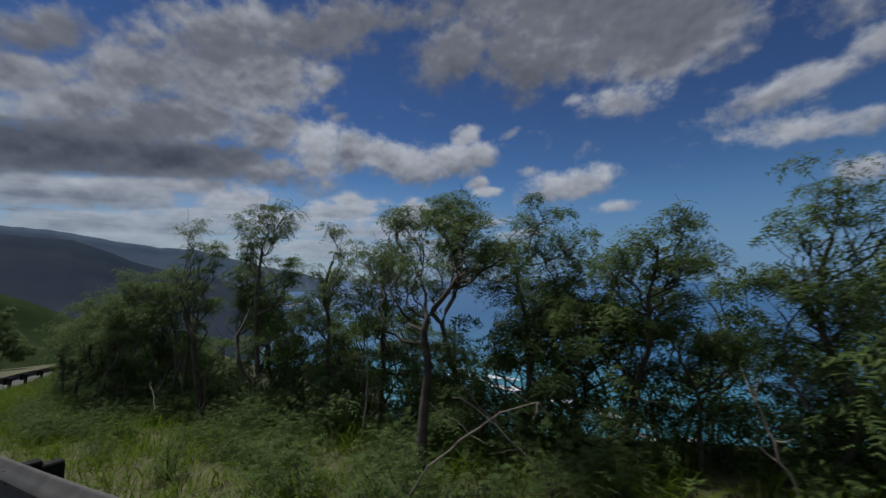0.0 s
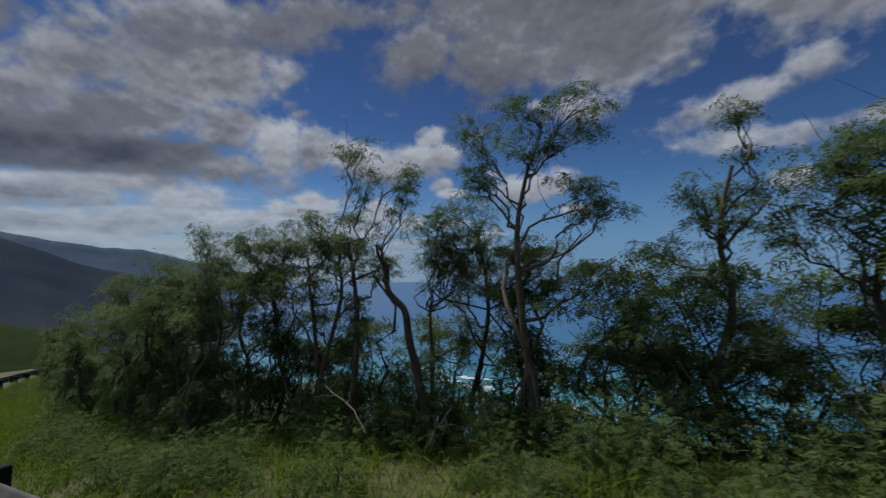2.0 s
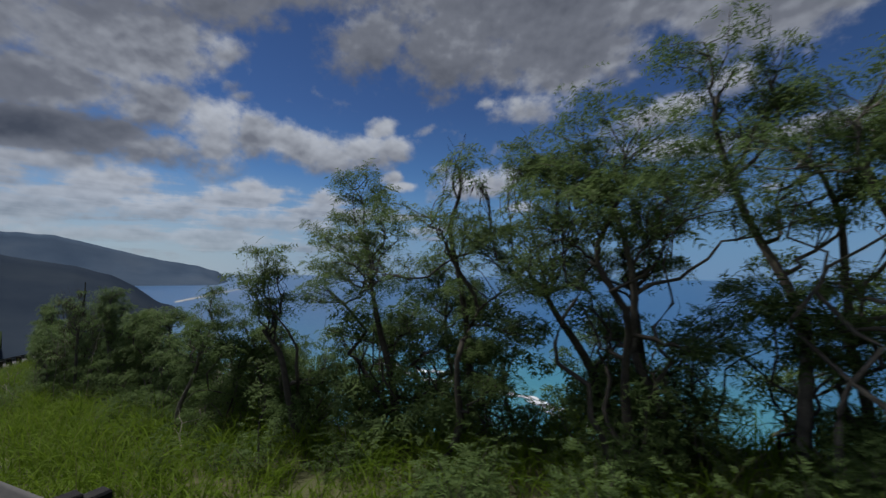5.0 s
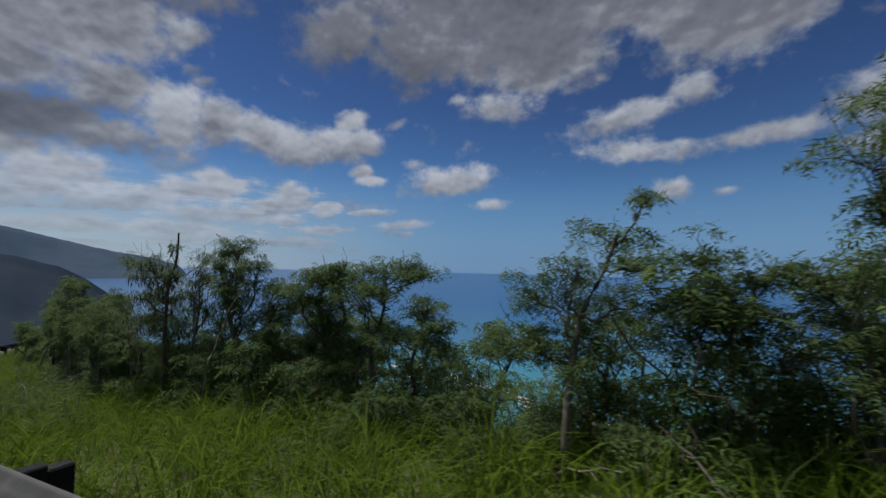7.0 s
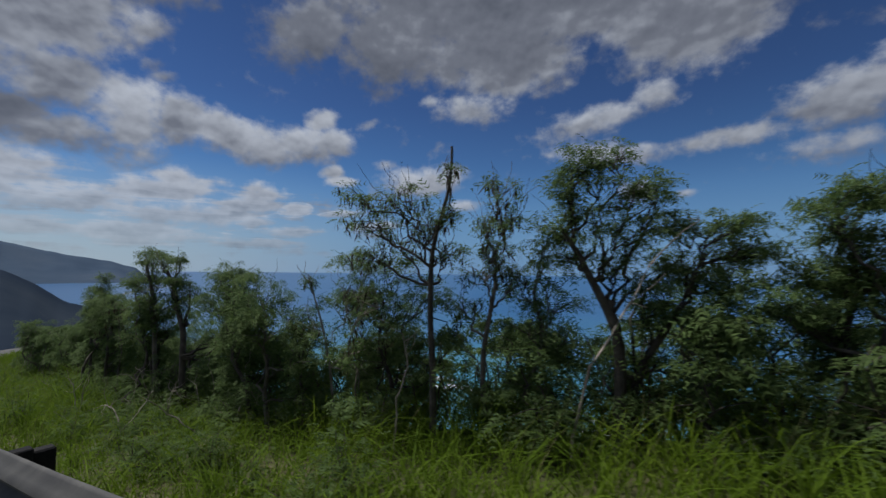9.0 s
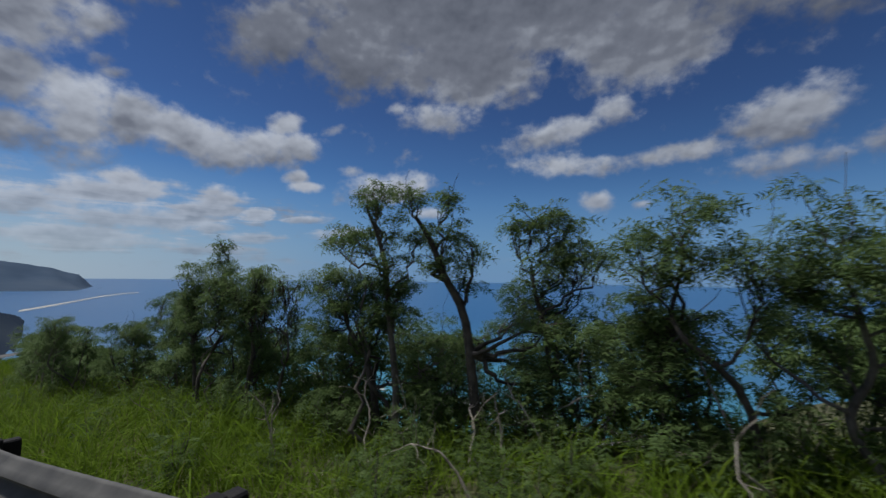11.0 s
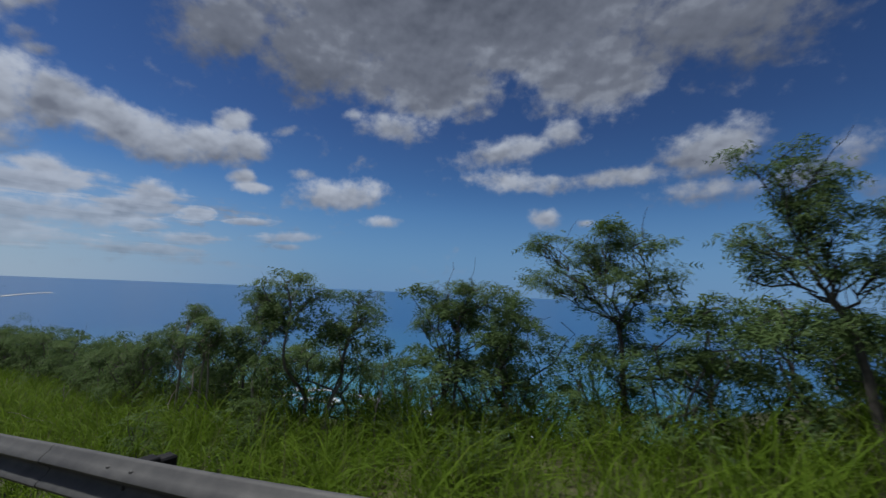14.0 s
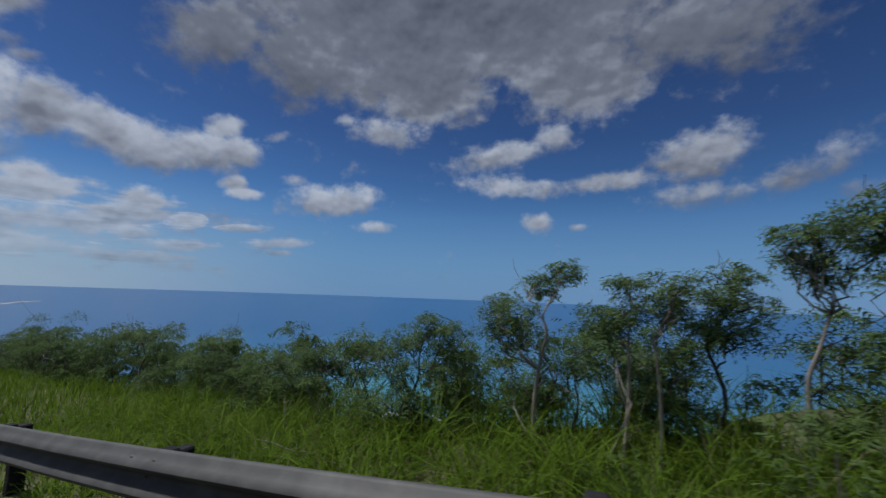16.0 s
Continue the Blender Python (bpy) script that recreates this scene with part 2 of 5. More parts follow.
# ---- materials ----
def material(name, colours, scale=4.0, rough=0.7, metal=0.0, bump=0.3, bump_scale=40.0, translucent=0.0, island=0.0, detail=5.0,
             coords="Object", specular=0.5):
    """Noise between the given colours, with fine relief; island shifts each loose piece along the colours."""
    mat = bpy.data.materials.new(name)
    mat.use_nodes = True
    nt = mat.node_tree
    nodes, links = nt.nodes, nt.links
    bsdf = nodes["Principled BSDF"]
    out = nodes["Material Output"]
    tc = nodes.new("ShaderNodeTexCoord")
    noise_a = nodes.new("ShaderNodeTexNoise")
    noise_a.inputs["Scale"].default_value, noise_a.inputs["Detail"].default_value = scale, detail
    noise_a.inputs["Roughness"].default_value = 0.6
    links.new(tc.outputs[coords], noise_a.inputs["Vector"])
    fac = noise_a.outputs["Fac"]
    if island:
        geo = nodes.new("ShaderNodeNewGeometry")
        mixer = nodes.new("ShaderNodeMix")
        mixer.inputs["Factor"].default_value = island
        links.new(fac, mixer.inputs["A"])
        links.new(geo.outputs["Random Per Island"], mixer.inputs["B"])
        fac = mixer.outputs["Result"]
    ramp = nodes.new("ShaderNodeValToRGB")
    links.new(fac, ramp.inputs[0])
    lo, hi = (0.28, 0.72) if not island else (0.12, 0.88)
    els = ramp.color_ramp.elements
    els[0].position, els[1].position = lo, hi
    els[0].color, els[1].color = (*colours[0], 1), (*colours[-1], 1)
    for i, c in enumerate(colours[1:-1], 1):
        els.new(lo + (hi - lo) * i / (len(colours) - 1)).color = (*c, 1)
    links.new(ramp.outputs[0], bsdf.inputs["Base Color"])
    bsdf.inputs["Roughness"].default_value = rough
    bsdf.inputs["Metallic"].default_value = metal
    bsdf.inputs["Specular IOR Level"].default_value = specular
    if bump:
        noise_b = nodes.new("ShaderNodeTexNoise")
        noise_b.inputs["Scale"].default_value, noise_b.inputs["Detail"].default_value = bump_scale, 4
        links.new(tc.outputs[coords], noise_b.inputs["Vector"])
        bn = nodes.new("ShaderNodeBump")
        bn.inputs["Strength"].default_value, bn.inputs["Distance"].default_value = bump, 0.5 / bump_scale
        links.new(noise_b.outputs["Fac"], bn.inputs["Height"])
        links.new(bn.outputs[0], bsdf.inputs["Normal"])
    if translucent:
        tr = nodes.new("ShaderNodeBsdfTranslucent")
        links.new(ramp.outputs[0], tr.inputs["Color"])
        ms = nodes.new("ShaderNodeMixShader")
        ms.inputs[0].default_value = translucent
        links.new(bsdf.outputs[0], ms.inputs[1])
        links.new(tr.outputs[0], ms.inputs[2])
        links.new(ms.outputs[0], out.inputs["Surface"])
    return mat


LEAF = material("feathery_leaf", [(0.045, 0.078, 0.032), (0.082, 0.134, 0.049), (0.123, 0.182, 0.064), (0.183, 0.227, 0.095)], 1.6, 0.65, bump=0, translucent=0.42, island=0.4, specular=0.12)
POD_SKIN = material("seed_pod", [(0.020, 0.015, 0.011), (0.045, 0.032, 0.022), (0.085, 0.062, 0.042)], 3.0, 0.7, bump=0, translucent=0.15, island=0.7, specular=0.2)
SHRUB = material("shrub_leaf", [(0.051, 0.084, 0.031), (0.090, 0.142, 0.048), (0.139, 0.192, 0.067)], 1.3, 0.7, bump=0, translucent=0.40, island=0.4, specular=0.1)
GRASS = material("tall_grass", [(0.045, 0.080, 0.010), (0.081, 0.139, 0.013), (0.123, 0.194, 0.018), (0.179, 0.228, 0.036)], 1.4, 0.7, bump=0, translucent=0.45, island=0.28, specular=0.08)
STRAW = material("seed_stalk", [(0.060, 0.072, 0.026), (0.115, 0.125, 0.050), (0.20, 0.18, 0.09)], 2.0, 0.8, bump=0, translucent=0.3, island=0.6, specular=0.2)
BARK = material("grey_bark", [(0.040, 0.036, 0.032), (0.090, 0.082, 0.072), (0.165, 0.150, 0.132)], 7.0, 0.9, bump=0.5, bump_scale=38)
BARK_DARK = material("dark_bark", [(0.020, 0.018, 0.016), (0.050, 0.044, 0.038), (0.095, 0.084, 0.072)], 7.0, 0.9, bump=0.5, bump_scale=38)
BARK_PALE = material("pale_bark", [(0.104, 0.092, 0.080), (0.200, 0.180, 0.156), (0.288, 0.264, 0.232)], 6.0, 0.85, bump=0.5, bump_scale=70)
SOIL = material("grassy_soil", [(0.030, 0.032, 0.012), (0.055, 0.060, 0.020), (0.10, 0.085, 0.05)], 0.8, 0.95, bump=0.6, bump_scale=12)
ASPHALT = material("asphalt", [(0.035, 0.035, 0.037), (0.05, 0.05, 0.052), (0.07, 0.069, 0.068)], 3.0, 0.85, bump=0.5, bump_scale=180)
STEEL = material("galvanised_steel", [(0.034, 0.034, 0.036), (0.052, 0.052, 0.052), (0.078, 0.077, 0.075)], 5.0, 0.6, metal=0.25, bump=0.25, bump_scale=140, specular=0.35)
TIMBER = material("weathered_timber", [(0.010, 0.010, 0.013), (0.019, 0.019, 0.021), (0.033, 0.032, 0.031)], 9.0, 0.9, bump=0.6, bump_scale=50, specular=0.15)
AMBER = material("amber_reflector", [(0.55, 0.14, 0.02), (0.70, 0.20, 0.03)], 20.0, 0.25, bump=0)
# distance haze is put into both ridge colours: bluish, paler on the far one
ROCK_HAZED = material("haze_tinted_ridge", [(0.016, 0.024, 0.040), (0.025, 0.035, 0.052), (0.036, 0.047, 0.062)], 0.006, 1.0, bump=0, specular=0.0)
ROCK_FAR_HAZED = material("haze_paled_ridge", [(0.040, 0.062, 0.100), (0.052, 0.076, 0.116), (0.066, 0.090, 0.128)], 0.005, 1.0, bump=0, specular=0.0)
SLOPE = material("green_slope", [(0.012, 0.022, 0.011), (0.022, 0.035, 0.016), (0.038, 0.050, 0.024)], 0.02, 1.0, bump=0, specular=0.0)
SAND = material("pale_sand", [(0.30, 0.27, 0.22), (0.42, 0.39, 0.33), (0.5, 0.47, 0.41)], 0.05, 0.9, bump=0)
FOAM = material("surf_foam", [(0.36, 0.39, 0.42), (0.58, 0.61, 0.64)], 0.1, 0.7, bump=0)


def water_material():
    """Deep blue offshore, turquoise over the sand near the shore, small waves."""
    mat = bpy.data.materials.new("sea_water")
    mat.use_nodes = True
    nodes, links = mat.node_tree.nodes, mat.node_tree.links
    bsdf = nodes["Principled BSDF"]
    tc = nodes.new("ShaderNodeTexCoord")
    reef = nodes.new("ShaderNodeTexNoise")
    reef.inputs["Scale"].default_value, reef.inputs["Detail"].default_value = 0.011, 4
    links.new(tc.outputs["Object"], reef.inputs["Vector"])
    # distance from the shore, wobbled by the reef
    off = nodes.new("ShaderNodeMath")
    off.operation, off.inputs[1].default_value = "MULTIPLY_ADD", 260.0
    links.new(reef.outputs["Fac"], off.inputs[0])
    flat = nodes.new("ShaderNodeVectorMath")
    flat.operation = "LENGTH"
    links.new(tc.outputs["Object"], flat.inputs[0])
    links.new(flat.outputs["Value"], off.inputs[2])
    mr = nodes.new("ShaderNodeMapRange")
    mr.inputs["From Min"].default_value, mr.inputs["From Max"].default_value = 265.0, 780.0
    links.new(off.outputs[0], mr.inputs["Value"])
    ramp = nodes.new("ShaderNodeValToRGB")
    links.new(mr.outputs[0], ramp.inputs[0])
    els = ramp.color_ramp.elements
    els[0].position, els[0].color = 0.0, (0.070, 0.215, 0.245, 1)
    els[1].position, els[1].color = 1.0, (0.016, 0.080, 0.205, 1)
    for p, c in ((0.2, (0.045, 0.185, 0.250)), (0.42, (0.030, 0.118, 0.225))):
        els.new(p).color = (*c, 1)
    links.new(ramp.outputs[0], bsdf.inputs["Base Color"])
    bsdf.inputs["Roughness"].default_value = 0.28
    bsdf.inputs["Specular IOR Level"].default_value = 0.22
    waves = nodes.new("ShaderNodeTexNoise")
    waves.inputs["Scale"].default_value, waves.inputs["Detail"].default_value = 0.25, 6
    links.new(tc.outputs["Object"], waves.inputs["Vector"])
    bn = nodes.new("ShaderNodeBump")
    bn.inputs["Strength"].default_value, bn.inputs["Distance"].default_value = 0.22, 1.0
    links.new(waves.outputs["Fac"], bn.inputs["Height"])
    links.new(bn.outputs[0], bsdf.inputs["Normal"])
    return mat


WATER = water_material()


# ---- mesh helpers ----
def mesh_object(name, verts, faces, mat, parent=None, label="", smooth=False):
    me = bpy.data.meshes.new(name)
    if isinstance(faces, np.ndarray):
        n, k = faces.shape
        me.vertices.add(len(verts))
        me.vertices.foreach_set("co", np.asarray(verts, np.float32).ravel())
        me.loops.add(n * k)
        me.loops.foreach_set("vertex_index", faces.astype(np.int32).ravel())
        me.polygons.add(n)
        me.polygons.foreach_set("loop_start", np.arange(0, n * k, k, dtype=np.int32))
        me.update(calc_edges=True)
    else:
        me.from_pydata([tuple(v) for v in verts], [], faces)
        me.update()
    if smooth:
        me.polygons.foreach_set("use_smooth", np.ones(len(me.polygons), bool))
    me.materials.append(mat)
    ob = new(name, me)
    if parent is not None:
        ob.parent = parent
    if label:
        ob["label"] = label
    return ob


def part(name, bm, mat, parent, label=""):
    me = bpy.data.meshes.new(name)
    bm.to_mesh(me)
    bm.free()
    me.materials.append(mat)
    ob = new(name, me)
    ob.parent = parent
    if label:
        ob["label"] = label
    return ob


def tube(points, radii, sides=6):
    """Vertices and quads of a tapering limb along points."""
    pts = np.asarray(points, float)
    n = len(pts)
    tang = np.gradient(pts, axis=0)
    tang /= np.linalg.norm(tang, axis=1, keepdims=True) + 1e-9
    ref = np.where(np.abs(tang[:, 2:3]) > 0.9, [[1.0, 0, 0]], [[0, 0, 1.0]])
    u = np.cross(tang, ref)
    u /= np.linalg.norm(u, axis=1, keepdims=True) + 1e-9
    v = np.cross(tang, u)
    a = np.linspace(0, 2 * np.pi, sides, endpoint=False)
    ring = np.cos(a)[None, :, None] * u[:, None] + np.sin(a)[None, :, None] * v[:, None]
    verts = (pts[:, None] + ring * np.asarray(radii, float)[:, None, None]).reshape(-1, 3)
    i = np.arange(n - 1)[:, None] * sides
    j = np.arange(sides)[None]
    k = (j + 1) % sides
    faces = np.stack([i + j, i + k, i + sides + k, i + sides + j], -1).reshape(-1, 4)
    return verts, faces


class Heap:
    """Collects quads of many limbs or leaves for one mesh."""
    def __init__(self):
        self.v, self.f, self.n = [], [], 0

    def add(self, verts, faces):
        self.v.append(verts)
        self.f.append(faces + self.n)
        self.n += len(verts)

    def build(self, name, mat, parent=None, label="", smooth=False):
        return mesh_object(name, np.concatenate(self.v), np.concatenate(self.f), mat, parent, label, smooth)


# ---- the lie of the land: a road that falls and bends to the right above the sea ----
SEA = -60.0


def road_y(x):
    c = min(max(x, -45.0), 60.0)
    y = 3.11e-7 * c**4 - 7.482e-6 * c**3 + 0.005492 * c**2 - 0.26073 * c + 0.011
    slope = 4 * 3.11e-7 * c**3 - 3 * 7.482e-6 * c**2 + 2 * 0.005492 * c - 0.26073
    return y + slope * (x - c)


def road_z(x):
    c = min(max(x, -110.0), 110.0)
    return 0.185 + 0.133 * c + 0.000174 * min(max(x, -40), 60)**2 - 1.475


def rail_off(x):
    """Distance of the guard rail from the camera's line."""
    return float(np.interp(x, [-30, -6, 1, 2.5, 4, 6, 8, 10, 15.5, 18, 20, 25, 30, 36, 40, 50], [1.6, 1.55, 1.54, 1.51, 1.45, 1.41, 1.31, 1.19, 1.03, 0.91, 0.86, 0.78, 0.80, 0.91, 0.96, 0.96]))


def ground_z(x, d):
    """Height at x, d metres to the sea side of the camera's line."""
    z = road_z(x)
    edge = float(np.interp(x, [-20, 0, 6, 15, 30, 45], [5.6, 5.0, 4.6, 4.1, 4.3, 5.2]))
    if d < -5.5:
        up = -5.5 - d
        fade = min(max((x + 22) / 30, 0.0), 1.0)
        z += fade * (0.2 * min(up, 2) + 0.22 * max(0, min(up - 2, 60)) + 0.12 * max(0, up - 62))
    elif d > rail_off(x) + 0.3:
        w = d - rail_off(x) - 0.3
        z += -0.05 * min(w, 1.0) + 0.05 * noise.noise((x * 0.9, d * 0.9, 3))
        if d > edge:
            o = d - edge
            drop = 0.42 * min(o, 2) + 0.85 * max(0, min(o - 2, 40)) + 0.24 * max(0, o - 42)
            z -= drop * (1 + 0.06 * noise.noise((x * 0.05, d * 0.05, 7)))
    z -= 0.28 * max(0.0, -28 - x)
    return max(z, SEA - 3.0)


def build_ground():
    xs = sorted(set(list(np.arange(-60, 70, 1.0)) + list(np.arange(-900, -60, 30.0)) + list(np.arange(70, 700, 30.0))))
    ds = [-400, -250, -150, -90, -60, -40, -25, -15, -9, -7.5, -6.3, -5.5, -4.8]
    ds += [-3.0, -1.0, 0.0, 0.5, 0.9, 1.2, 1.6, 2.0, 2.5, 3.0, 3.5, 4.0, 4.5, 5.0, 5.5, 6.0, 7, 8, 10, 13, 17, 22, 30, 40, 50, 65, 80, 100, 120, 140, 165, 200, 240]
    verts = [(x, road_y(x) + d, ground_z(x, d) - (0.03 if -5 < d < 0.55 else 0)) for x in xs for d in ds]
    m = len(ds)
    faces = [(i * m + j, (i + 1) * m + j, (i + 1) * m + j + 1, i * m + j + 1) for i in range(len(xs) - 1) for j in range(m - 1)]
    g = mesh_object("ground", verts, faces, SOIL, smooth=True)
    tagged(g, "grassy brown hillside falling steeply to the sea", "ground", kind="structure")
    xs = np.arange(-60, 70, 1.0)
    verts, faces = [], []
    for x in xs:
        for d, dz in ((-4.9, -0.02), (-4.7, 0.02), (0.45, 0.02), (0.6, -0.02)):
            verts.append((x, road_y(x) + d, road_z(x) + dz))
    for i in range(len(xs) - 1):
        for j in range(3):
            faces.append((i * 4 + j, (i + 1) * 4 + j, (i + 1) * 4 + j + 1, i * 4 + j + 1))
    r = mesh_object("road", verts, faces, ASPHALT, smooth=True)
    tagged(r, "narrow grey asphalt road on a steep grade", "road", kind="structure")


def build_sea():
    rings = [0, 150, 300, 500, 800, 1200, 1800, 2600, 3600, 4990]
    seg = 96
    verts, faces = [(0, 0, SEA)], []
    for r in rings[1:]:
        verts += [(r * math.cos(2 * math.pi * k / seg), r * math.sin(2 * math.pi * k / seg), SEA) for k in range(seg)]
    for k in range(seg):
        faces.append((0, 1 + k, 1 + (k + 1) % seg))
    for i in range(len(rings) - 2):
        a, b = 1 + i * seg, 1 + (i + 1) * seg
        faces += [(a + k, b + k, b + (k + 1) % seg, a + (k + 1) % seg) for k in range(seg)]
    tagged(mesh_object("water", verts, faces, WATER), "blue open sea, turquoise over the shallows", "sea", kind="structure")


def polar(az, r, z):
    a = radians(az)
    return (-r * math.sin(a), r * math.cos(a), z)


def ridge(name, label, profile, r_front, r_top, mat, seed, rough, depth=900, near_front=0):
    """A range of hills: heights in degrees over the eye along the azimuth (to the left of +y), with spurs and gullies."""
    az_list = np.linspace(profile[0][0], profile[-1][0], 150)
    pa, pe = [p[0] for p in profile], [p[1] for p in profile]
    steps = [0, 0.08, 0.18, 0.3, 0.42, 0.55, 0.68, 0.8, 0.9, 1.0, 1.5]
    verts, faces = [], []
    for az in az_list:
        top = r_top * math.tan(radians(float(np.interp(az, pa, pe)))) + 3
        top += rough * 0.25 * noise.fractal((az * 0.55, seed, 0), 1.0, 2.0, 5)
        top = max(top, SEA - 4)
        for s in steps:
            spur = noise.fractal((az * 0.35, s * 2.2, seed), 0.9, 2.1, 5)
            front = float(np.interp(az, [61, 70], [r_front, near_front or r_front]))
            r = front + (r_top - front) * min(s, 1.0) + (depth * (s - 1) if s > 1 else 0)
            if s <= 1:
                h = SEA - 1 + (top - SEA + 1) * s**1.2 + rough * spur * math.sin(math.pi * s)
            else:
                h = min(top - 40, SEA + 10)
            verts.append(polar(az, r + rough * 1.5 * spur, max(h, SEA - 6)))
    m = len(steps)
    faces = [(i * m + j, (i + 1) * m + j, (i + 1) * m + j + 1, i * m + j + 1) for i in range(len(az_list) - 1) for j in range(m - 1)]
    tagged(mesh_object(name, verts, faces, mat, smooth=True), label, "mountain", kind="structure")


def strand(name, label, pts, width, z, mat):
    verts, faces = [], []
    for i, (az, r) in enumerate(pts):
        w = width * (0.6 + 0.8 * abs(noise.noise((i * 0.7, 4, width))))
        verts += [polar(az, r - w, z), polar(az, r + w, z)]
    faces = [(2 * i, 2 * i + 2, 2 * i + 3, 2 * i + 1) for i in range(len(pts) - 1)]
    tagged(mesh_object(name, verts, faces, mat), label, "shore", kind="structure")


build_ground()
build_sea()
ridge("mountain_far", "mountain ridge tinted haze blue-grey, running down to a headland", [(60.0, -2.6), (60.6, -2.4), (61.1, -1.2), (62, -0.3), (64.4, 0.4), (68, 1.0), (73.5, 2.4), (77, 3.3), (81, 3.5), (85, 4.0), (90, 4.9), (94, 5.0), (110, 6.0)], 1750, 2300, ROCK_FAR_HAZED, 1.0, 16)
ridge("mountain_near", "dark haze-tinted mountain spur above the bay", [(64, -6.0), (66.3, -4.7), (68, -3.6), (70, -1.9), (72, -0.8), (75, 0.2), (80, 1.1), (83, 2.0), (85, 3.0), (88.5, 4.3), (112, 5.5)], 480, 700, ROCK_HAZED, 5.0, 3.0, 500, near_front=230)
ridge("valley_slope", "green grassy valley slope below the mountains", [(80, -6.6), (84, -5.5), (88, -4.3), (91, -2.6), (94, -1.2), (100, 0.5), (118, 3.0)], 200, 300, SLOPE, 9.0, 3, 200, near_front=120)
strand("beach", "pale sand spit below the headland", [(56.8, 1560), (58, 1500), (60, 1330), (62, 1130), (64, 990), (66, 890)], 16, SEA + 0.6, SAND)
strand("surf_line", "white surf along the far beach", [(56.6, 1530), (58, 1465), (60, 1295), (62, 1098), (64, 960), (66, 865)], 5, SEA + 0.9, FOAM)


def near_surf():
    h = Heap()
    rng = np.random.default_rng(5)
    for k in range(46):
        x0 = -160 + 8.2 * k + rng.uniform(-3, 3)
        y0 = road_y(max(min(x0, 60), -45)) + 176 + rng.uniform(-9, 14)
        ln, w = rng.uniform(5, 13), rng.uniform(1.2, 3.6)
        a = rng.uniform(-0.25, 0.25)
        n = 9
        s = np.linspace(-1, 1, n)
        cx = x0 + s * ln * math.cos(a)
        cy = y0 + s * ln * math.sin(a) + 1.5 * np.sin(s * 3 + k)
        ww = w * (1 - s**2) * rng.uniform(0.7, 1.3, n) + 0.15
        v = np.stack([np.r_[cx, cx], np.r_[cy - ww, cy + ww], np.full(2 * n, SEA + 0.5)], 1)
        i = np.arange(n - 1)
        h.add(v, np.stack([i, i + 1, i + n + 1, i + n], 1))
    ob = h.build("surf", FOAM)
    tagged(ob, "white surf breaking on the shore below", "surf", kind="stuff")


near_surf()


# ---- guard rail ----
def rail_point(x, back=0.0, up=0.0):
    """A point on the rail's top edge; back: away from the road."""
    return Vector((x, road_y(x) + rail_off(x) + back, road_z(x) + 0.72 + up))


def wave(n=9):
    """Section of the panel: two rounded ridges towards the road with a groove between; (back, up) in metres."""
    out = [(0.022, 0.002), (0.010, -0.001)]
    for ridge in (0, 1):
        for i in range(n):
            s = i / (n - 1)
            out.append((-0.036 + 0.036 * math.cos(2 * math.pi * s) - (0.004 if 0 < s < 1 else 0), -0.008 - 0.156 * ridge - 0.140 * s))
    return out + [(0.010, -0.311), (0.022, -0.314)]


W_PROFILE = wave()


def w_beam(x0, x1, parent, lap):
    """One pressed steel panel with two ridges, with thickness."""
    n = max(2, int(abs(x1 - x0) / 0.4) + 1)
    prof = W_PROFILE + [(b + 0.004, z) for b, z in reversed(W_PROFILE)]
    m = len(prof)
    verts, faces = [], []
    for i in range(n):
        x = x0 + (x1 - x0) * i / (n - 1)
        for b, z in prof:
            verts.append(tuple(rail_point(x, b - lap, z)))
    for i in range(n - 1):
        for j in range(m):
            k = (j + 1) % m
            faces.append((i * m + j, (i + 1) * m + j, (i + 1) * m + k, i * m + k))
    faces += [tuple(range(m)), tuple(reversed(range((n - 1) * m, n * m)))]
    ob = mesh_object("beam_panel", verts, faces, STEEL, parent, smooth=True)
    rim = len(W_PROFILE)
    for p in ob.data.polygons:
        if len(p.vertices) > 4 or p.index % m in (rim - 1, m - 1):
            p.use_smooth = False
    ob.data.set_sharp_from_angle(angle=radians(45))
    return ob


def block(name, size, mat, parent, bevel=0.006):
    bm = bmesh.new()
    bmesh.ops.create_cube(bm, size=1.0)
    bmesh.ops.scale(bm, vec=size, verts=bm.verts)
    bmesh.ops.bevel(bm, geom=list(bm.edges), offset=bevel, segments=1, affect="EDGES")
    return part(name, bm, mat, parent)


def bolt(parent, p, turn):
    bm = bmesh.new()
    bmesh.ops.create_cone(bm, cap_ends=True, segments=8, radius1=0.016, radius2=0.011, depth=0.012)
    ob = part("bolt", bm, STEEL, parent, "domed steel bolt")
    ob.matrix_local = Matrix.Translation(p) @ turn @ pose(0, 0, 0, 90)
    return ob


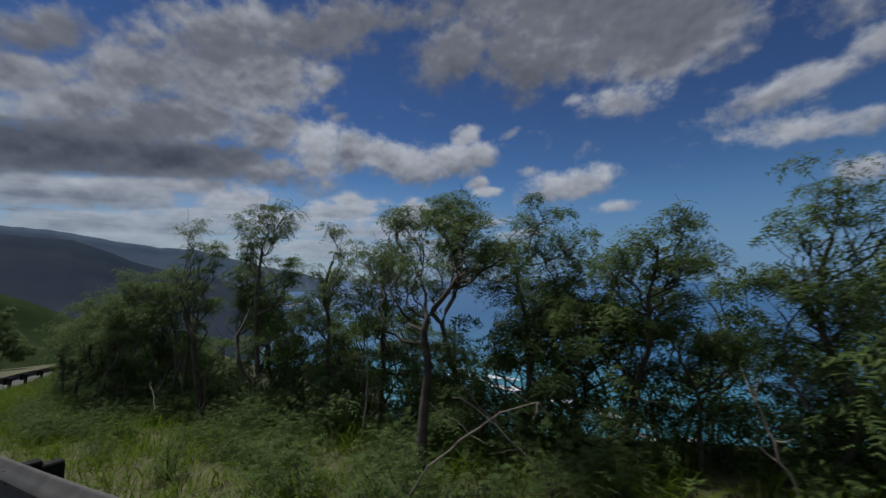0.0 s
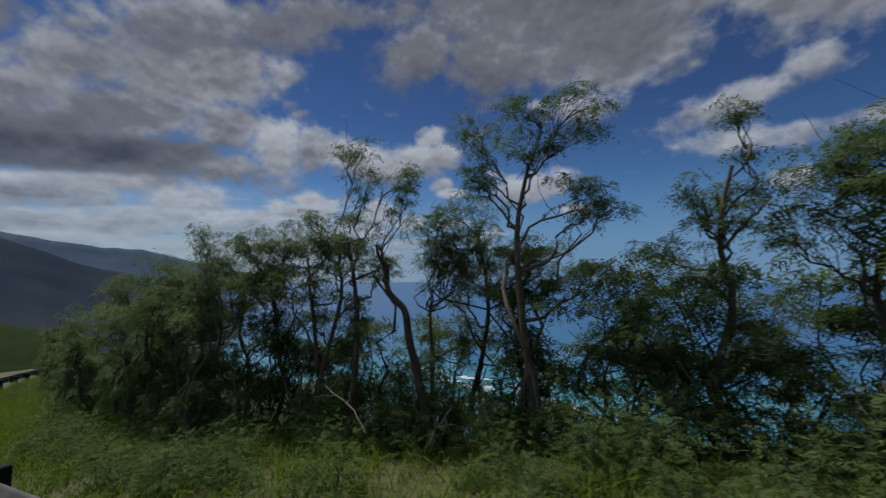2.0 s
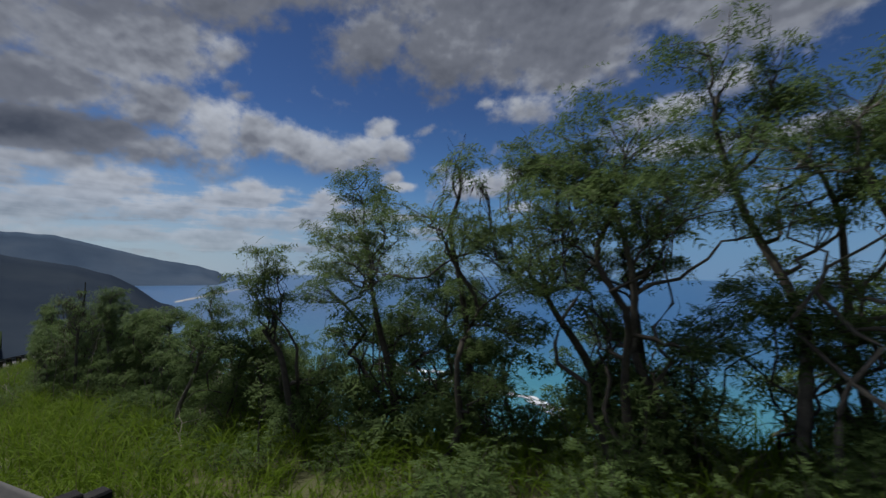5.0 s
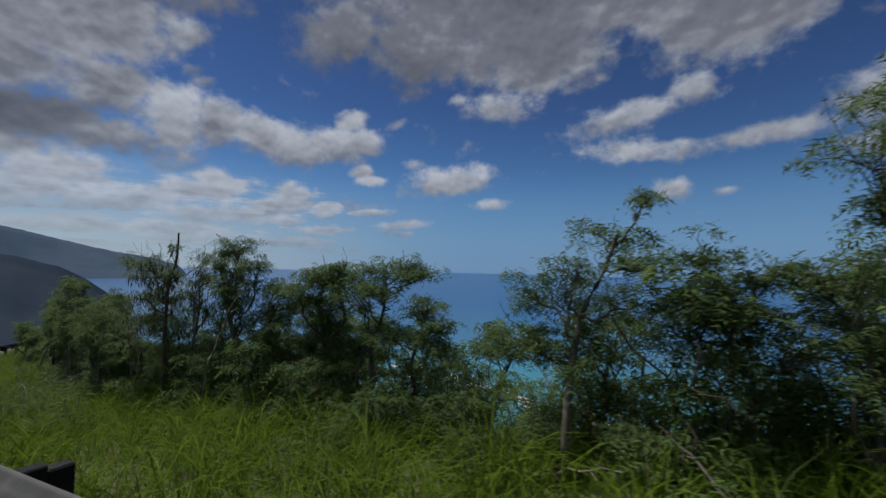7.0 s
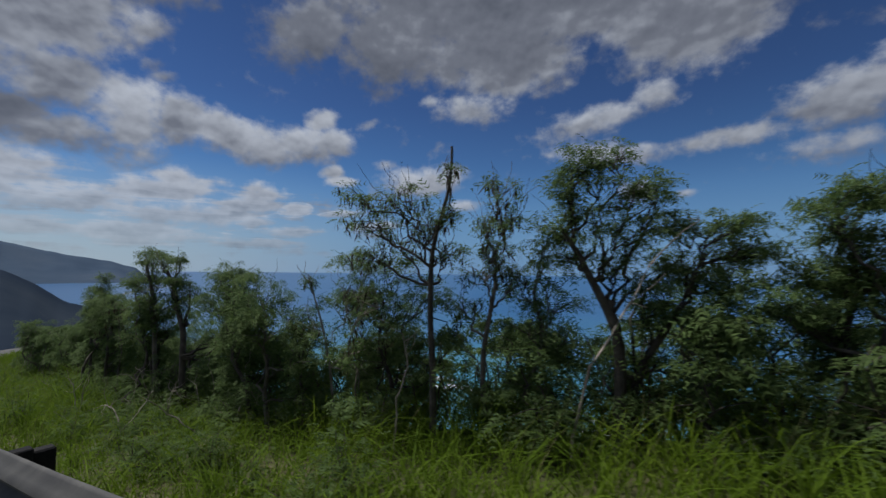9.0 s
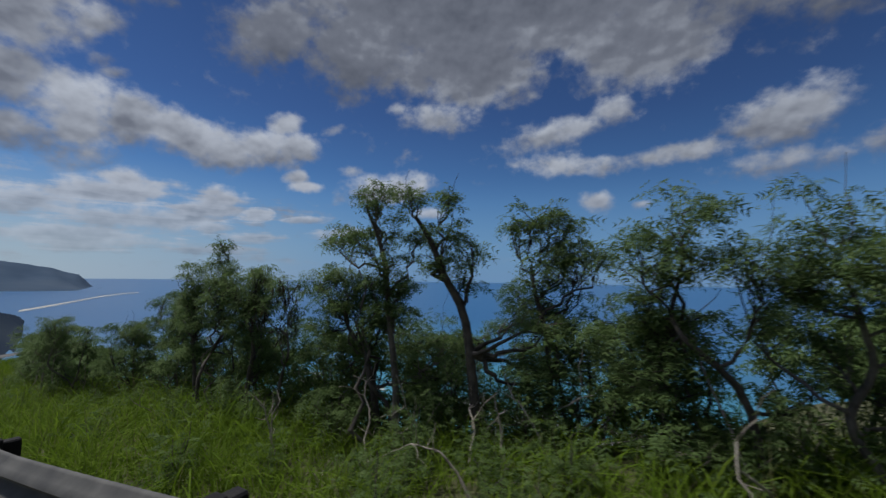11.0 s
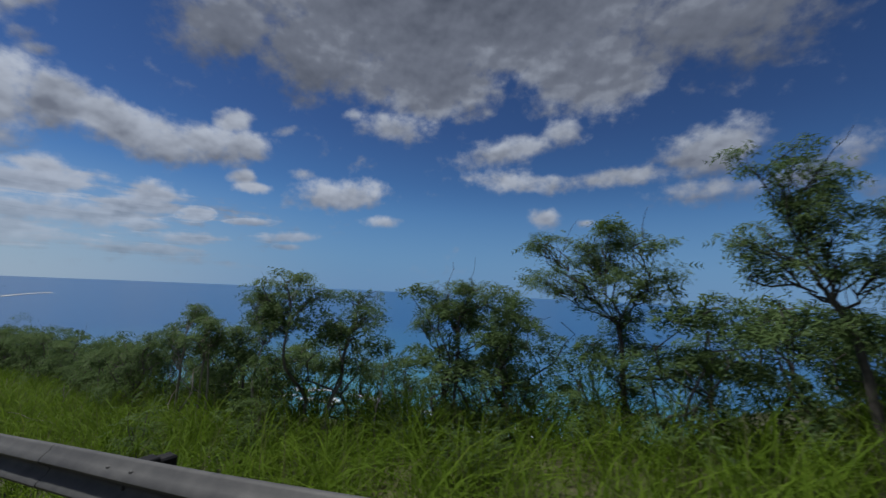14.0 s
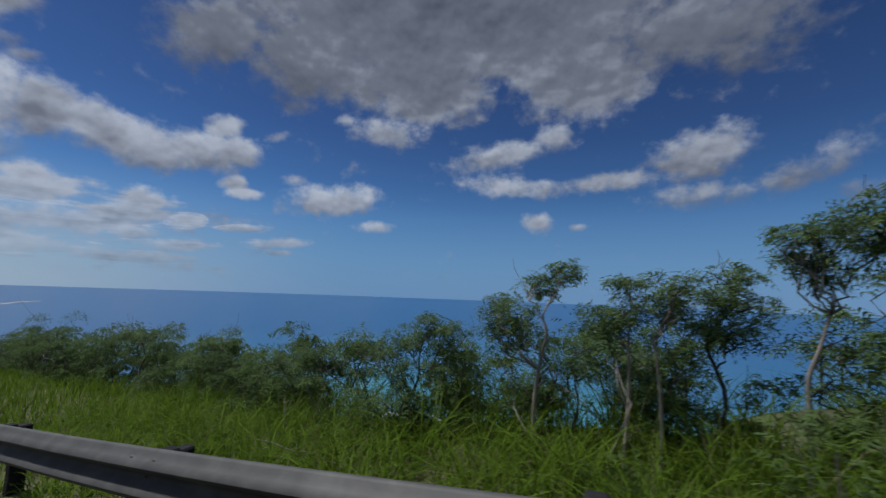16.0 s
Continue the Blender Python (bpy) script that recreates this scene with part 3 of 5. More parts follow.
def build_rail():
    rail = new("guardrail")
    tagged(rail, "galvanised steel guardrail with two ridges on timber posts", "guardrail")
    posts = [0.34 + 2.6 * k if k < 0 else float(np.interp(k, [0, 1, 2, 3, 5, 6, 7, 15], [0.28, 3.12, 5.9, 8.8, 15.35, 18.38, 21.6, 45.7])) for k in range(-8, 16)]
    edges = [posts[0] - 0.3 + 5.7 * k for k in range(13)]
    for i in range(len(edges) - 1):
        w_beam(edges[i] - 0.16, edges[i + 1] + 0.16, rail, 0.004 * (i % 2))
    slope = math.degrees(math.atan(0.133))
    for i, x in enumerate(posts):
        head = math.degrees(math.atan2(road_y(x + 0.5) + rail_off(x + 0.5) - road_y(x - 0.5) - rail_off(x - 0.5), 1.0))
        turn = pose(0, 0, 0, 0, 0, head)
        p = rail_point(x, 0.25, -0.20)
        post = block("post", (0.10, 0.13, 1.05), TIMBER, rail, 0.012)
        post.matrix_local = Matrix.Translation(p + Vector((0, 0, -0.40))) @ turn @ pose(0, 0, 0, 0, 0, (i * 37 % 9) - 4)
        spacer = block("spacer_block", (0.10, 0.16, 0.33), TIMBER, rail, 0.010)
        spacer.matrix_local = Matrix.Translation(rail_point(x, 0.105, -0.205)) @ turn
        bolt(rail, rail_point(x, -0.008, -0.156), turn)
        for dx in (-0.12, 0.12):
            for dz in (-0.045, -0.27):
                bolt(rail, rail_point(x + dx, -0.040, dz), turn)
    x = -0.885
    bm = bmesh.new()
    bmesh.ops.create_cone(bm, cap_ends=True, segments=20, radius1=0.038, radius2=0.034, depth=0.014)
    ob = part("reflector", bm, AMBER, rail, "small round amber reflector")
    head = math.atan2(road_y(x + 0.5) + rail_off(x + 0.5) - road_y(x - 0.5) - rail_off(x - 0.5), 1.0)
    ob.matrix_local = Matrix.Translation(rail_point(x, -0.040, -0.108)) @ pose(0, 0, 0, 0, 0, math.degrees(head)) @ pose(0, 0, 0, 90)



build_rail()


# ---- foliage ----
def leaf_template(pairs, length, leaflet, width, droop):
    """A feathery leaf: pairs of narrow leaflets along a drooping stalk."""
    v, f = [], []
    for i in range(pairs):
        s = (i + 0.6) / pairs
        base = np.array([length * s, 0, -droop * length * s * s])
        for side in (-1, 1):
            ln = leaflet * (0.65 + 0.7 * math.sin(math.pi * min(0.95, s * 0.8 + 0.15)))
            d = np.array([0.62, side * 0.75, -0.28])
            d /= np.linalg.norm(d)
            w = np.array([0.75, -side * 0.62, 0.1]) * width * 0.5
            n = len(v)
            v += [base - w, base + w, base + d * ln]
            f.append((n, n + 1, n + 2))
    return np.array(v), np.array(f)


LEAVES = [leaf_template(3, 0.100, 0.038, 0.0125, 0.35), leaf_template(3, 0.120, 0.038, 0.0120, 0.6), leaf_template(3, 0.080, 0.035, 0.0125, 0.25)]
LEAVES_COARSE = [leaf_template(2, 0.085, 0.050, 0.0200, 0.4), leaf_template(3, 0.105, 0.044, 0.0180, 0.7), leaf_template(2, 0.065, 0.048, 0.0200, 0.25)]
# a flat seed pod that hangs from its stalk
POD = (np.array([(0, 0, 0), (0.05, 0.008, 0), (0.05, -0.008, 0.002), (0.12, 0, 0.004)]), np.array([(0, 1, 2), (1, 3, 2)]))


def scatter(heap, template, places, aims, scales, rng):
    """Copies of a leaf at places, its stalk along aims."""
    v, f = template
    n = len(places)
    x = aims / (np.linalg.norm(aims, axis=1, keepdims=True) + 1e-9)
    up = np.array([0, 0, 1.0]) + rng.normal(0, 0.45, (n, 3))
    y = np.cross(up, x)
    y /= np.linalg.norm(y, axis=1, keepdims=True) + 1e-9
    z = np.cross(x, y)
    basis = np.stack([x, y, z], 1)
    out = np.einsum("ki,nij->nkj", v, basis) * scales[:, None, None] + places[:, None]
    faces = (f[None] + np.arange(n)[:, None, None] * len(v)).reshape(-1, 3)
    heap.add(out.reshape(-1, 3), faces)


def curve(a, b, rng, kink, n=7, sag=0.0):
    """A crooked line from a to b."""
    s = np.linspace(0, 1, n)[:, None]
    p = a + (b - a) * s
    ln = np.linalg.norm(b - a)
    wob = np.cumsum(rng.normal(0, 1, (n, 3)), 0)
    wob -= wob[0] + (wob[-1] - wob[0]) * s
    p = p + wob * kink * ln / math.sqrt(n) * [1, 1, 0.6]
    p[:, 2] -= sag * ln * (s * (1 - s))[:, 0] * 4
    return p


TREE_LABELS = ["wind-bent tree with feathery green leaves above tall grass", "slender coastal tree with open crown of feathery leaves", "crooked tree with grey limbs and small green leaves"]
counter = [0]


def tree(x, y, leafy, clumps, group="roadside trees", thick=1.0, big=1.0, via=(), bark="", under=True):
    """A small crooked coastal tree. leafy: 0 bare, 0.3 to 0.6 thin and dry, 1 full; over 1: full with a thick dark trunk.
    clumps: (dx, dy, height, radius) of the leafy heads at the ends of its limbs; via: bends of the trunk."""
    counter[0] += 1
    rng = np.random.default_rng(100 + counter[0])
    d = y - road_y(x)
    base = new("bare_snag" if leafy == 0 else "tree")
    base.location = (x, y, ground_z(x, d) - 0.04)
    lift = road_z(x) - 0.05 - base.location.z
    heads = [np.array([dx, dy + rng.uniform(-0.12, 0.16), h + lift]) for dx, dy, h, r in clumps]
    radii = [c[3] for c in clumps]
    if leafy >= 0.8 and group == "roadside trees":
        # growth that closes the crown, and lower growth between the heads and the ground
        for _ in range(2 if x > 4 else 1):
            a, b = heads[int(rng.integers(len(clumps)))], heads[int(rng.integers(len(clumps)))]
            if np.linalg.norm(a - b) > 0.25:
                heads.append((a + b) / 2 + rng.normal(0, 0.07, 3) + [0, 0.05, -0.05])
                radii.append(rng.uniform(0.18, 0.26))
        low, wide = min(h[2] for h in heads), max(0.35, max(abs(h[0]) for h in heads))
        for _ in range(0 if x < 4 or not under else int(rng.integers(2, 4)) + (1 if 37 < x < 42.4 else 2 if 9 < x < 15.5 else 0)):
            heads.append(np.array([rng.uniform(-wide, wide), rng.uniform(0.0, 0.5), low * rng.uniform(0.4, 0.95)]))
            radii.append(rng.uniform(0.17, 0.28))
    top = max(h[2] for h in heads)
    mean = np.mean(heads, axis=0)
    wood = Heap()
    # trunk up to the fork and on into the crown
    n_lead = len(clumps)
    low_head = min(h[2] for h in heads[:n_lead])
    fork = np.array([mean[0] * 0.62, mean[1] * 0.62, min(0.42 * top, low_head * 0.8)])
    r0 = (0.013 + 0.0088 * top) * (1.35 if leafy > 1.1 else 1.0) * (1.5 if leafy == 0 else 0.85 if leafy < 0.7 else 1.0) * (0.62 if bark == "pale" else 0.75 if x < 10 else 1.0)
    crown_top = np.array(heads[int(np.argmax([h[2] for h in heads]))])
    if len(via):
        knots = [np.array([0, 0, -0.12])] + [np.array(v) + [0, 0, lift] for v in via]
        if leafy == 0:
            knots.append(heads[0])
        trunk = np.concatenate([curve(a, b, rng, 0.08, 5)[(1 if i else 0):] for i, (a, b) in enumerate(zip(knots, knots[1:]))])
    else:
        trunk = np.concatenate([curve(np.array([0, 0, -0.12]), fork, rng, 0.26, 7), curve(fork, mean + (crown_top - mean) * 0.55, rng, 0.26, 8)[1:]])
    for _ in range(2 if leafy else 1):
        trunk[1:-1] = 0.25 * trunk[:-2] + 0.5 * trunk[1:-1] + 0.25 * trunk[2:]
    tr = np.linspace(r0 * 1.15, r0 * (0.42 if leafy else 0.3), len(trunk))
    tr[0] *= 1.25
    wood.add(*tube(trunk, tr, 7))
    for _ in range(int(rng.integers(0, 3)) if leafy > 0.9 and under else 0):
        side = curve(np.array([rng.uniform(-0.15, 0.15), 0.05, -0.1]), heads[int(rng.integers(len(heads)))] * [1, 1, 0.85], rng, 0.2, 12)
        wood.add(*tube(side, np.linspace(r0 * 0.75, r0 * 0.18, 12), 6))
    leaves, dry = Heap(), Heap()
    fine = thick == 1.0
    for h, r in zip(heads, radii):
        k = int(np.clip(np.argmin(np.linalg.norm((trunk - h * [1, 1, 0.78]) * [1, 1, 0.7], axis=1)), 3, len(trunk) - 2))
        limb = curve(trunk[k], h - [0, 0, 0.25 * r], rng, 0.22, 9, 0.04)
        lr = max(0.008, tr[k] * 0.62)
        wood.add(*tube(limb, np.linspace(lr, 0.0065, 9), 5))
        # twigs that spread sideways, each with a flat tier of leaves at its end
        tiers = []
        for _ in range(int(rng.integers(7, 11)) if leafy > 0 else 2):
            q = rng.normal(0, 1, 3) * [1.0, 0.9, 0.62]
            q /= np.linalg.norm(q) + 1e-6
            end = h + q * r * rng.uniform(0.5, 1.0) * [1.1, 0.95, 0.9] + [0, 0, 0.08 * r]
            tw = curve(limb[int(rng.integers(4, 9))], end, rng, 0.2, 5, -0.05)
            wood.add(*tube(tw, np.linspace(0.0068, 0.0026, 5), 3))
            tiers.append((tw, r * rng.uniform(0.24, 0.42)))
        for _ in range(3 if leafy < 0.7 else int(rng.random() < 0.45)):
            # bare tips above the leaves
            s0 = limb[int(rng.integers(4, 9))]
            tw = curve(s0, h + rng.normal(0, r * 0.6, 3) * [1, 1, 0.3] + [0, 0, r * 1.25], rng, 0.14, 6)
            wood.add(*tube(tw, np.linspace(0.0058, 0.0018, 6), 3))
        if leafy == 0:
            continue
        total = int(min(leafy, 1.05) * thick * (1200 if x > 30 else 1350) * r**1.35 * rng.uniform(0.85, 1.15)) + 20
        home = rng.integers(0, len(tiers), total)
        ends = np.array([t[0][-1] for t in tiers])[home]
        spread = np.array([t[1] for t in tiers])[home]
        ang, rho = rng.uniform(0, 2 * np.pi, total), np.sqrt(rng.random(total))
        ring = np.stack([np.cos(ang) * rho, np.sin(ang) * rho, np.zeros(total)], 1)
        places = ends + ring * spread[:, None]
        places[:, 2] += spread * (0.25 - 0.5 * rho**2 + rng.normal(0, 0.26, total))
        stalk = rng.random(total) < 0.2
        on_twig = np.array([tiers[int(i)][0][int(rng.integers(1, 5))] for i in home])
        places = np.where(stalk[:, None], on_twig + rng.normal(0, 0.10 * r, (total, 3)), places)
        aims = ring + rng.normal(0, 0.45, (total, 3)) * [1, 1, 0.5] + [0.10, 0, -0.22]
        which = rng.integers(0, 3, total)
        sizes = rng.uniform(0.75, 1.3, total) * big
        withered = rng.random(total) < (0.0 if leafy > 0.7 else 0.28)
        for w in range(3):
            m = (which == w) & ~withered
            if m.any():
                scatter(leaves, (LEAVES if fine else LEAVES_COARSE)[w], places[m], aims[m], sizes[m], rng)
        if withered.any():
            m = withered
            scatter(dry, POD, places[m] - [0, 0, 0.03], rng.normal(0, 0.3, (m.sum(), 3)) + [0, 0, -1], sizes[m], rng)
    skin = BARK_PALE if bark == "pale" else (BARK_DARK if leafy > 1.1 or leafy == 0 or rng.random() < 0.35 else BARK)
    wood.build("trunk", skin, base, smooth=True)
    if leaves.n:
        leaves.build("crown", LEAF, base)
    if dry.n:
        tagged(dry.build("dry_foliage", POD_SKIN, base), "withered dark brown leaves and pods", kind="stuff")
    if leafy == 0:
        tagged(base, "bare twisted dark snag among the green trees", "dead tree")
    elif leafy < 0.7:
        tagged(base, "thin half-bare tree with dry twigs and pods", "tree", group)
    else:
        tagged(base, TREE_LABELS[counter[0] % 3], "tree", group)
    return base


def shrub_thing(seed, high):
    """A bushy shrub of that height: crooked stems with tiers of leaves from near the ground up."""
    rng = np.random.default_rng(seed)
    base = new("shrub")
    tagged(base, "dense dark green shrub under the trees", "shrub", "shrubs under the trees")
    leaves = Heap()
    reach = 0.26 + 0.13 * high
    stems = []
    for i in range(4):
        end = np.array([rng.uniform(-reach, reach), rng.uniform(-reach, reach) * 0.7, high * rng.uniform(0.72, 0.97)])
        line = curve(np.array([rng.uniform(-0.08, 0.08), rng.uniform(-0.08, 0.08), -0.1]), end, rng, 0.2, 10)
        stem = Heap()
        stem.add(*tube(line, np.linspace(0.011 + 0.005 * high, 0.004, 10), 5))
        for _ in range(3):
            k = int(rng.integers(3, 9))
            twig = curve(line[k], line[k] + rng.normal(0, 0.2, 3) * [1, 1, 0.5] + [0, 0, 0.06], rng, 0.2, 5)
            stem.add(*tube(twig, np.linspace(0.006, 0.002, 5), 3))
        stem.build("stem", BARK_DARK if i else BARK, base)
        stems.append(line)
    for i in range(int(9 + 7 * high)):
        line = stems[i % 4]
        k = int(rng.integers(3, 10))
        mid = line[k] + rng.normal(0, 1, 3) * [reach * 0.45, reach * 0.4, 0.08] + [0, 0, 0.05]
        mid[2] = max(mid[2], 0.12)
        n = 40
        wide = rng.uniform(0.10, 0.18)
        ang, rho = rng.uniform(0, 2 * np.pi, n), np.sqrt(rng.random(n))
        ring = np.stack([np.cos(ang) * rho, np.sin(ang) * rho, np.zeros(n)], 1)
        places = mid + ring * wide
        places[:, 2] += wide * (0.3 - 0.6 * rho**2 + rng.normal(0, 0.28, n))
        aims = ring + rng.normal(0, 0.45, (n, 3)) * [1, 1, 0.5] + [0.05, 0, -0.25]
        which = rng.integers(0, 3, n)
        for w in range(3):
            m = which == w
            if m.any():
                scatter(leaves, (LEAVES if high < 1 else LEAVES_COARSE)[w], places[m], aims[m], rng.uniform(0.8, 1.3, m.sum()), rng)
    leaves.build("foliage", SHRUB, base)
    return base


def weed_thing(seed):
    """A low leafy weed."""
    rng = np.random.default_rng(seed)
    base = new("weed")
    tagged(base, "low leafy green weed in the roadside grass", "weed", "weeds in the grass")
    leaves = Heap()
    stem = Heap()
    for _ in range(5):
        end = np.array([rng.uniform(-0.22, 0.22), rng.uniform(-0.22, 0.22), rng.uniform(0.2, 0.45)])
        line = curve(np.zeros(3), end, rng, 0.1, 6)
        stem.add(*tube(line, np.linspace(0.006, 0.002, 6), 4))
        n = 44
        k = rng.integers(1, 6, n)
        off = rng.normal(0, 1, (n, 3))
        scatter(leaves, LEAVES[2], line[k] + off * 0.06, off * [1, 1, 0.4] + [0, 0, 0.1], rng.uniform(0.6, 1.0, n), rng)
    stem.build("stem", BARK, base)
    leaves.build("foliage", SHRUB, base)
    return base


def dry_branch(x, d, length, tilt, turn, seed):
    """A dead pale branch, fallen or leaning among the stems."""
    rng = np.random.default_rng(seed)
    h = Heap()
    main = curve(np.zeros(3), np.array([length, 0, 0]), rng, 0.09, 10)
    h.add(*tube(main, np.linspace(0.012, 0.004, 10), 6))
    for _ in range(4):
        s0 = main[int(rng.integers(3, 9))]
        h.add(*tube(curve(s0, s0 + rng.normal(0, 0.22, 3) * length * 0.6 + [0.12, 0, 0], rng, 0.1, 6), np.linspace(0.006, 0.002, 6), 4))
    ob = h.build("dry_branch", BARK_PALE, smooth=True)
    ob.matrix_basis = pose(x, road_y(x) + d, ground_z(x, d) + 0.02, 0, -tilt, turn)
    tagged(ob, "dead pale branch caught among grass and stems", "branch", "dead branches")


tree(44.13, 3.62, 1, [(0.08, 0.02, 2.19, 0.28), (-0.11, -0.02, 1.88, 0.2), (0.23, 0.04, 1.86, 0.23), (-0.19, -0.02, 1.43, 0.21), (0.1, 0.01, 1.4, 0.27), (-0.06, -0.01, 1.08, 0.32)])
tree(43.23, 3.82, 1, [(-0.14, -0.01, 1.23, 0.26), (0.07, 0.01, 1.05, 0.27), (0.27, 0.03, 0.98, 0.24)])
tree(42.69, 3.47, 1, [(0.38, 0.04, 2.07, 0.3), (0.67, 0.07, 1.87, 0.21), (0.09, 0.01, 1.83, 0.31), (0.32, 0.03, 1.48, 0.3), (0.51, 0.05, 2.21, 0.19)])
tree(41.99, 3.81, 1, [(-0.22, -0.03, 2.22, 0.33), (0.17, 0.02, 1.95, 0.31), (-0.1, -0.02, 1.51, 0.35), (0.4, 0.04, 1.65, 0.3), (0.56, 0.06, 1.26, 0.32), (-0.45, -0.05, 1.76, 0.33)])
tree(41.58, 3.66, 1, [(0.25, 0.02, 2.59, 0.32), (-0.19, -0.02, 2.29, 0.34), (-0.35, -0.03, 1.89, 0.38), (0.51, 0.05, 2.19, 0.31), (0.02, 0, 1.56, 0.39)])
tree(40.57, 3.36, 1, [(-0.25, -0.03, 2.79, 0.28), (-0.01, -0, 2.75, 0.25), (0.18, 0.01, 2.99, 0.16), (0.21, 0.02, 2.66, 0.18), (-0.36, -0.04, 2.46, 0.29), (0.33, 0.04, 2.18, 0.31), (-0.13, -0.02, 1.88, 0.22), (-0.43, -0.05, 1.95, 0.23)])
tree(41.5, 2.1, 1.3, [(-0.61, 0.99, 2.71, 0.26), (-1.07, 0.94, 2.54, 0.32), (-1.49, 0.9, 2.65, 0.2), (-0.37, 1.02, 2.03, 0.23), (-2.0, 0.8, 2.14, 0.36), (0.25, 0.5, 2.35, 0.3), (0.5, 0.65, 2.1, 0.26), (0.05, 0.4, 2.5, 0.26), (-0.6, 0.6, 2.0, 0.25)], via=[(-0.08, 0.15, 0.55), (-0.12, 0.3, 1.05), (-0.16, 0.2, 1.5), (0.1, 0.45, 1.9)], under=False)
tree(39.38, 3.28, 1, [(-0.22, -0.04, 2.56, 0.33), (0.17, 0.04, 2.6, 0.29), (-0.29, -0.05, 2.1, 0.37), (0.22, 0.05, 2.21, 0.28), (-0.03, -0, 1.77, 0.32), (-0.5, -0.1, 1.84, 0.31)])
tree(38.44, 2.89, 0.8, [(0.08, 0.01, 3.11, 0.18), (0.11, 0.02, 2.73, 0.1), (-0.2, -0.04, 2.38, 0.24), (0.25, 0.05, 2.38, 0.2), (-0.54, -0.11, 1.8, 0.28), (-0.04, -0.01, 2.04, 0.23), (-0.19, -0.04, 1.63, 0.31)])
tree(36.6, 2.52, 1, [(-0.63, -0.13, 3.67, 0.39), (-0.06, -0.01, 3.84, 0.27), (0.51, 0.1, 3.78, 0.31), (0.44, 0.09, 3.41, 0.31), (0.06, 0.01, 3.34, 0.29), (0.48, 0.1, 2.84, 0.31), (0.92, 0.19, 2.61, 0.26), (-0.64, -0.13, 2.96, 0.24)], via=[(-0.07, -0.02, 1.41), (-0.14, -0.03, 2.44), (0.03, 0, 3.15)])
tree(36.28, 2.76, 1, [(-0.34, -0.07, 1.85, 0.27), (0.02, 0.01, 2.2, 0.22), (0.17, 0.03, 1.98, 0.23), (-0.13, -0.02, 1.63, 0.27), (0.27, 0.06, 1.72, 0.23), (0.46, 0.09, 1.81, 0.22)])
tree(35.77, 1.84, 0, [(-0.65, -0.2, 2.36, 0.06)], via=[(-0.17, -0.05, 0.71), (-0.29, -0.09, 1.19), (-0.37, -0.11, 1.63), (-0.58, -0.17, 1.8), (-0.6, -0.18, 2.12), (-0.7, -0.21, 2.22)])
tree(35.59, 2.98, 1, [(-0.63, -0.19, 2.75, 0.41), (-0.05, -0.02, 2.79, 0.44), (0.18, 0.06, 2.31, 0.39), (-0.55, -0.17, 2.17, 0.37), (1.13, 0.27, 2.07, 0.35), (0.78, 0.19, 2.29, 0.29)])
tree(35.02, 2.71, 1, [(0.04, 0.01, 2.85, 0.29), (0.24, 0.07, 2.57, 0.26), (-0.03, -0.01, 2.47, 0.29), (0.56, 0.16, 2.61, 0.25), (0.34, 0.09, 2.26, 0.28), (0.59, 0.18, 2.24, 0.25), (0.12, 0.03, 2.02, 0.28)], via=[(-0.02, -0.01, 1.03), (-0.05, -0.02, 1.77)])
tree(34.22, 1.87, 1, [(-0.11, -0.03, 4.03, 0.32), (0.14, 0.04, 3.51, 0.32), (0.66, 0.2, 3.49, 0.34), (0.66, 0.2, 3.11, 0.23), (0.14, 0.05, 2.67, 0.35)], via=[(0.16, 0.05, 1.36), (-0.09, -0.02, 2.76)])
tree(33.54, 1.87, 0.8, [(0.03, 0.01, 3.13, 0.3), (0.35, 0.11, 3.23, 0.26), (-0.11, -0.03, 2.8, 0.3), (0.28, 0.09, 2.71, 0.29), (-0.31, -0.09, 3.23, 0.17)])
tree(33.45, 1.84, 1, [(-0.5, -0.15, 2.85, 0.44), (-1.18, -0.36, 2.79, 0.42), (0.15, 0.04, 2.83, 0.42), (0.74, 0.22, 2.4, 0.45), (-0.15, -0.04, 2.06, 0.52)])
tree(32.5, 1.56, 1, [(-0.09, -0.03, 3.1, 0.36), (0.36, 0.11, 2.99, 0.28), (-0.41, -0.13, 2.97, 0.3), (-0.69, -0.17, 2.46, 0.45), (-0.01, -0.01, 2.37, 0.43), (0.65, 0.19, 2.35, 0.41)])
tree(31.64, 0.71, 1, [(-0.22, -0.02, 2.59, 0.46), (0.13, 0.01, 1.97, 0.48), (-0.59, -0.06, 2.21, 0.42)])
tree(31.53, 1.66, 1, [(-0.76, -0.08, 2.83, 0.48), (0.18, 0.02, 2.7, 0.44), (0.9, 0.17, 2.75, 0.38), (-0.26, -0.03, 2.14, 0.5), (0.74, 0.13, 2.07, 0.45)])
tree(31.12, 1.22, 1, [(-0.6, -0.06, 3.47, 0.38), (-0.09, -0.01, 3.13, 0.28), (-0.32, -0.03, 2.7, 0.41)])
tree(30.16, 0.57, 1, [(-0.18, -0.02, 2.7, 0.52), (0.25, 0.03, 2.11, 0.54), (-0.63, -0.06, 2.07, 0.53)])
tree(30.14, 1.02, 1, [(-0.57, -0.06, 2.88, 0.36), (-0.71, -0.07, 2.43, 0.45), (0.18, 0.02, 2.34, 0.42), (0.83, 0.08, 2.03, 0.4)])
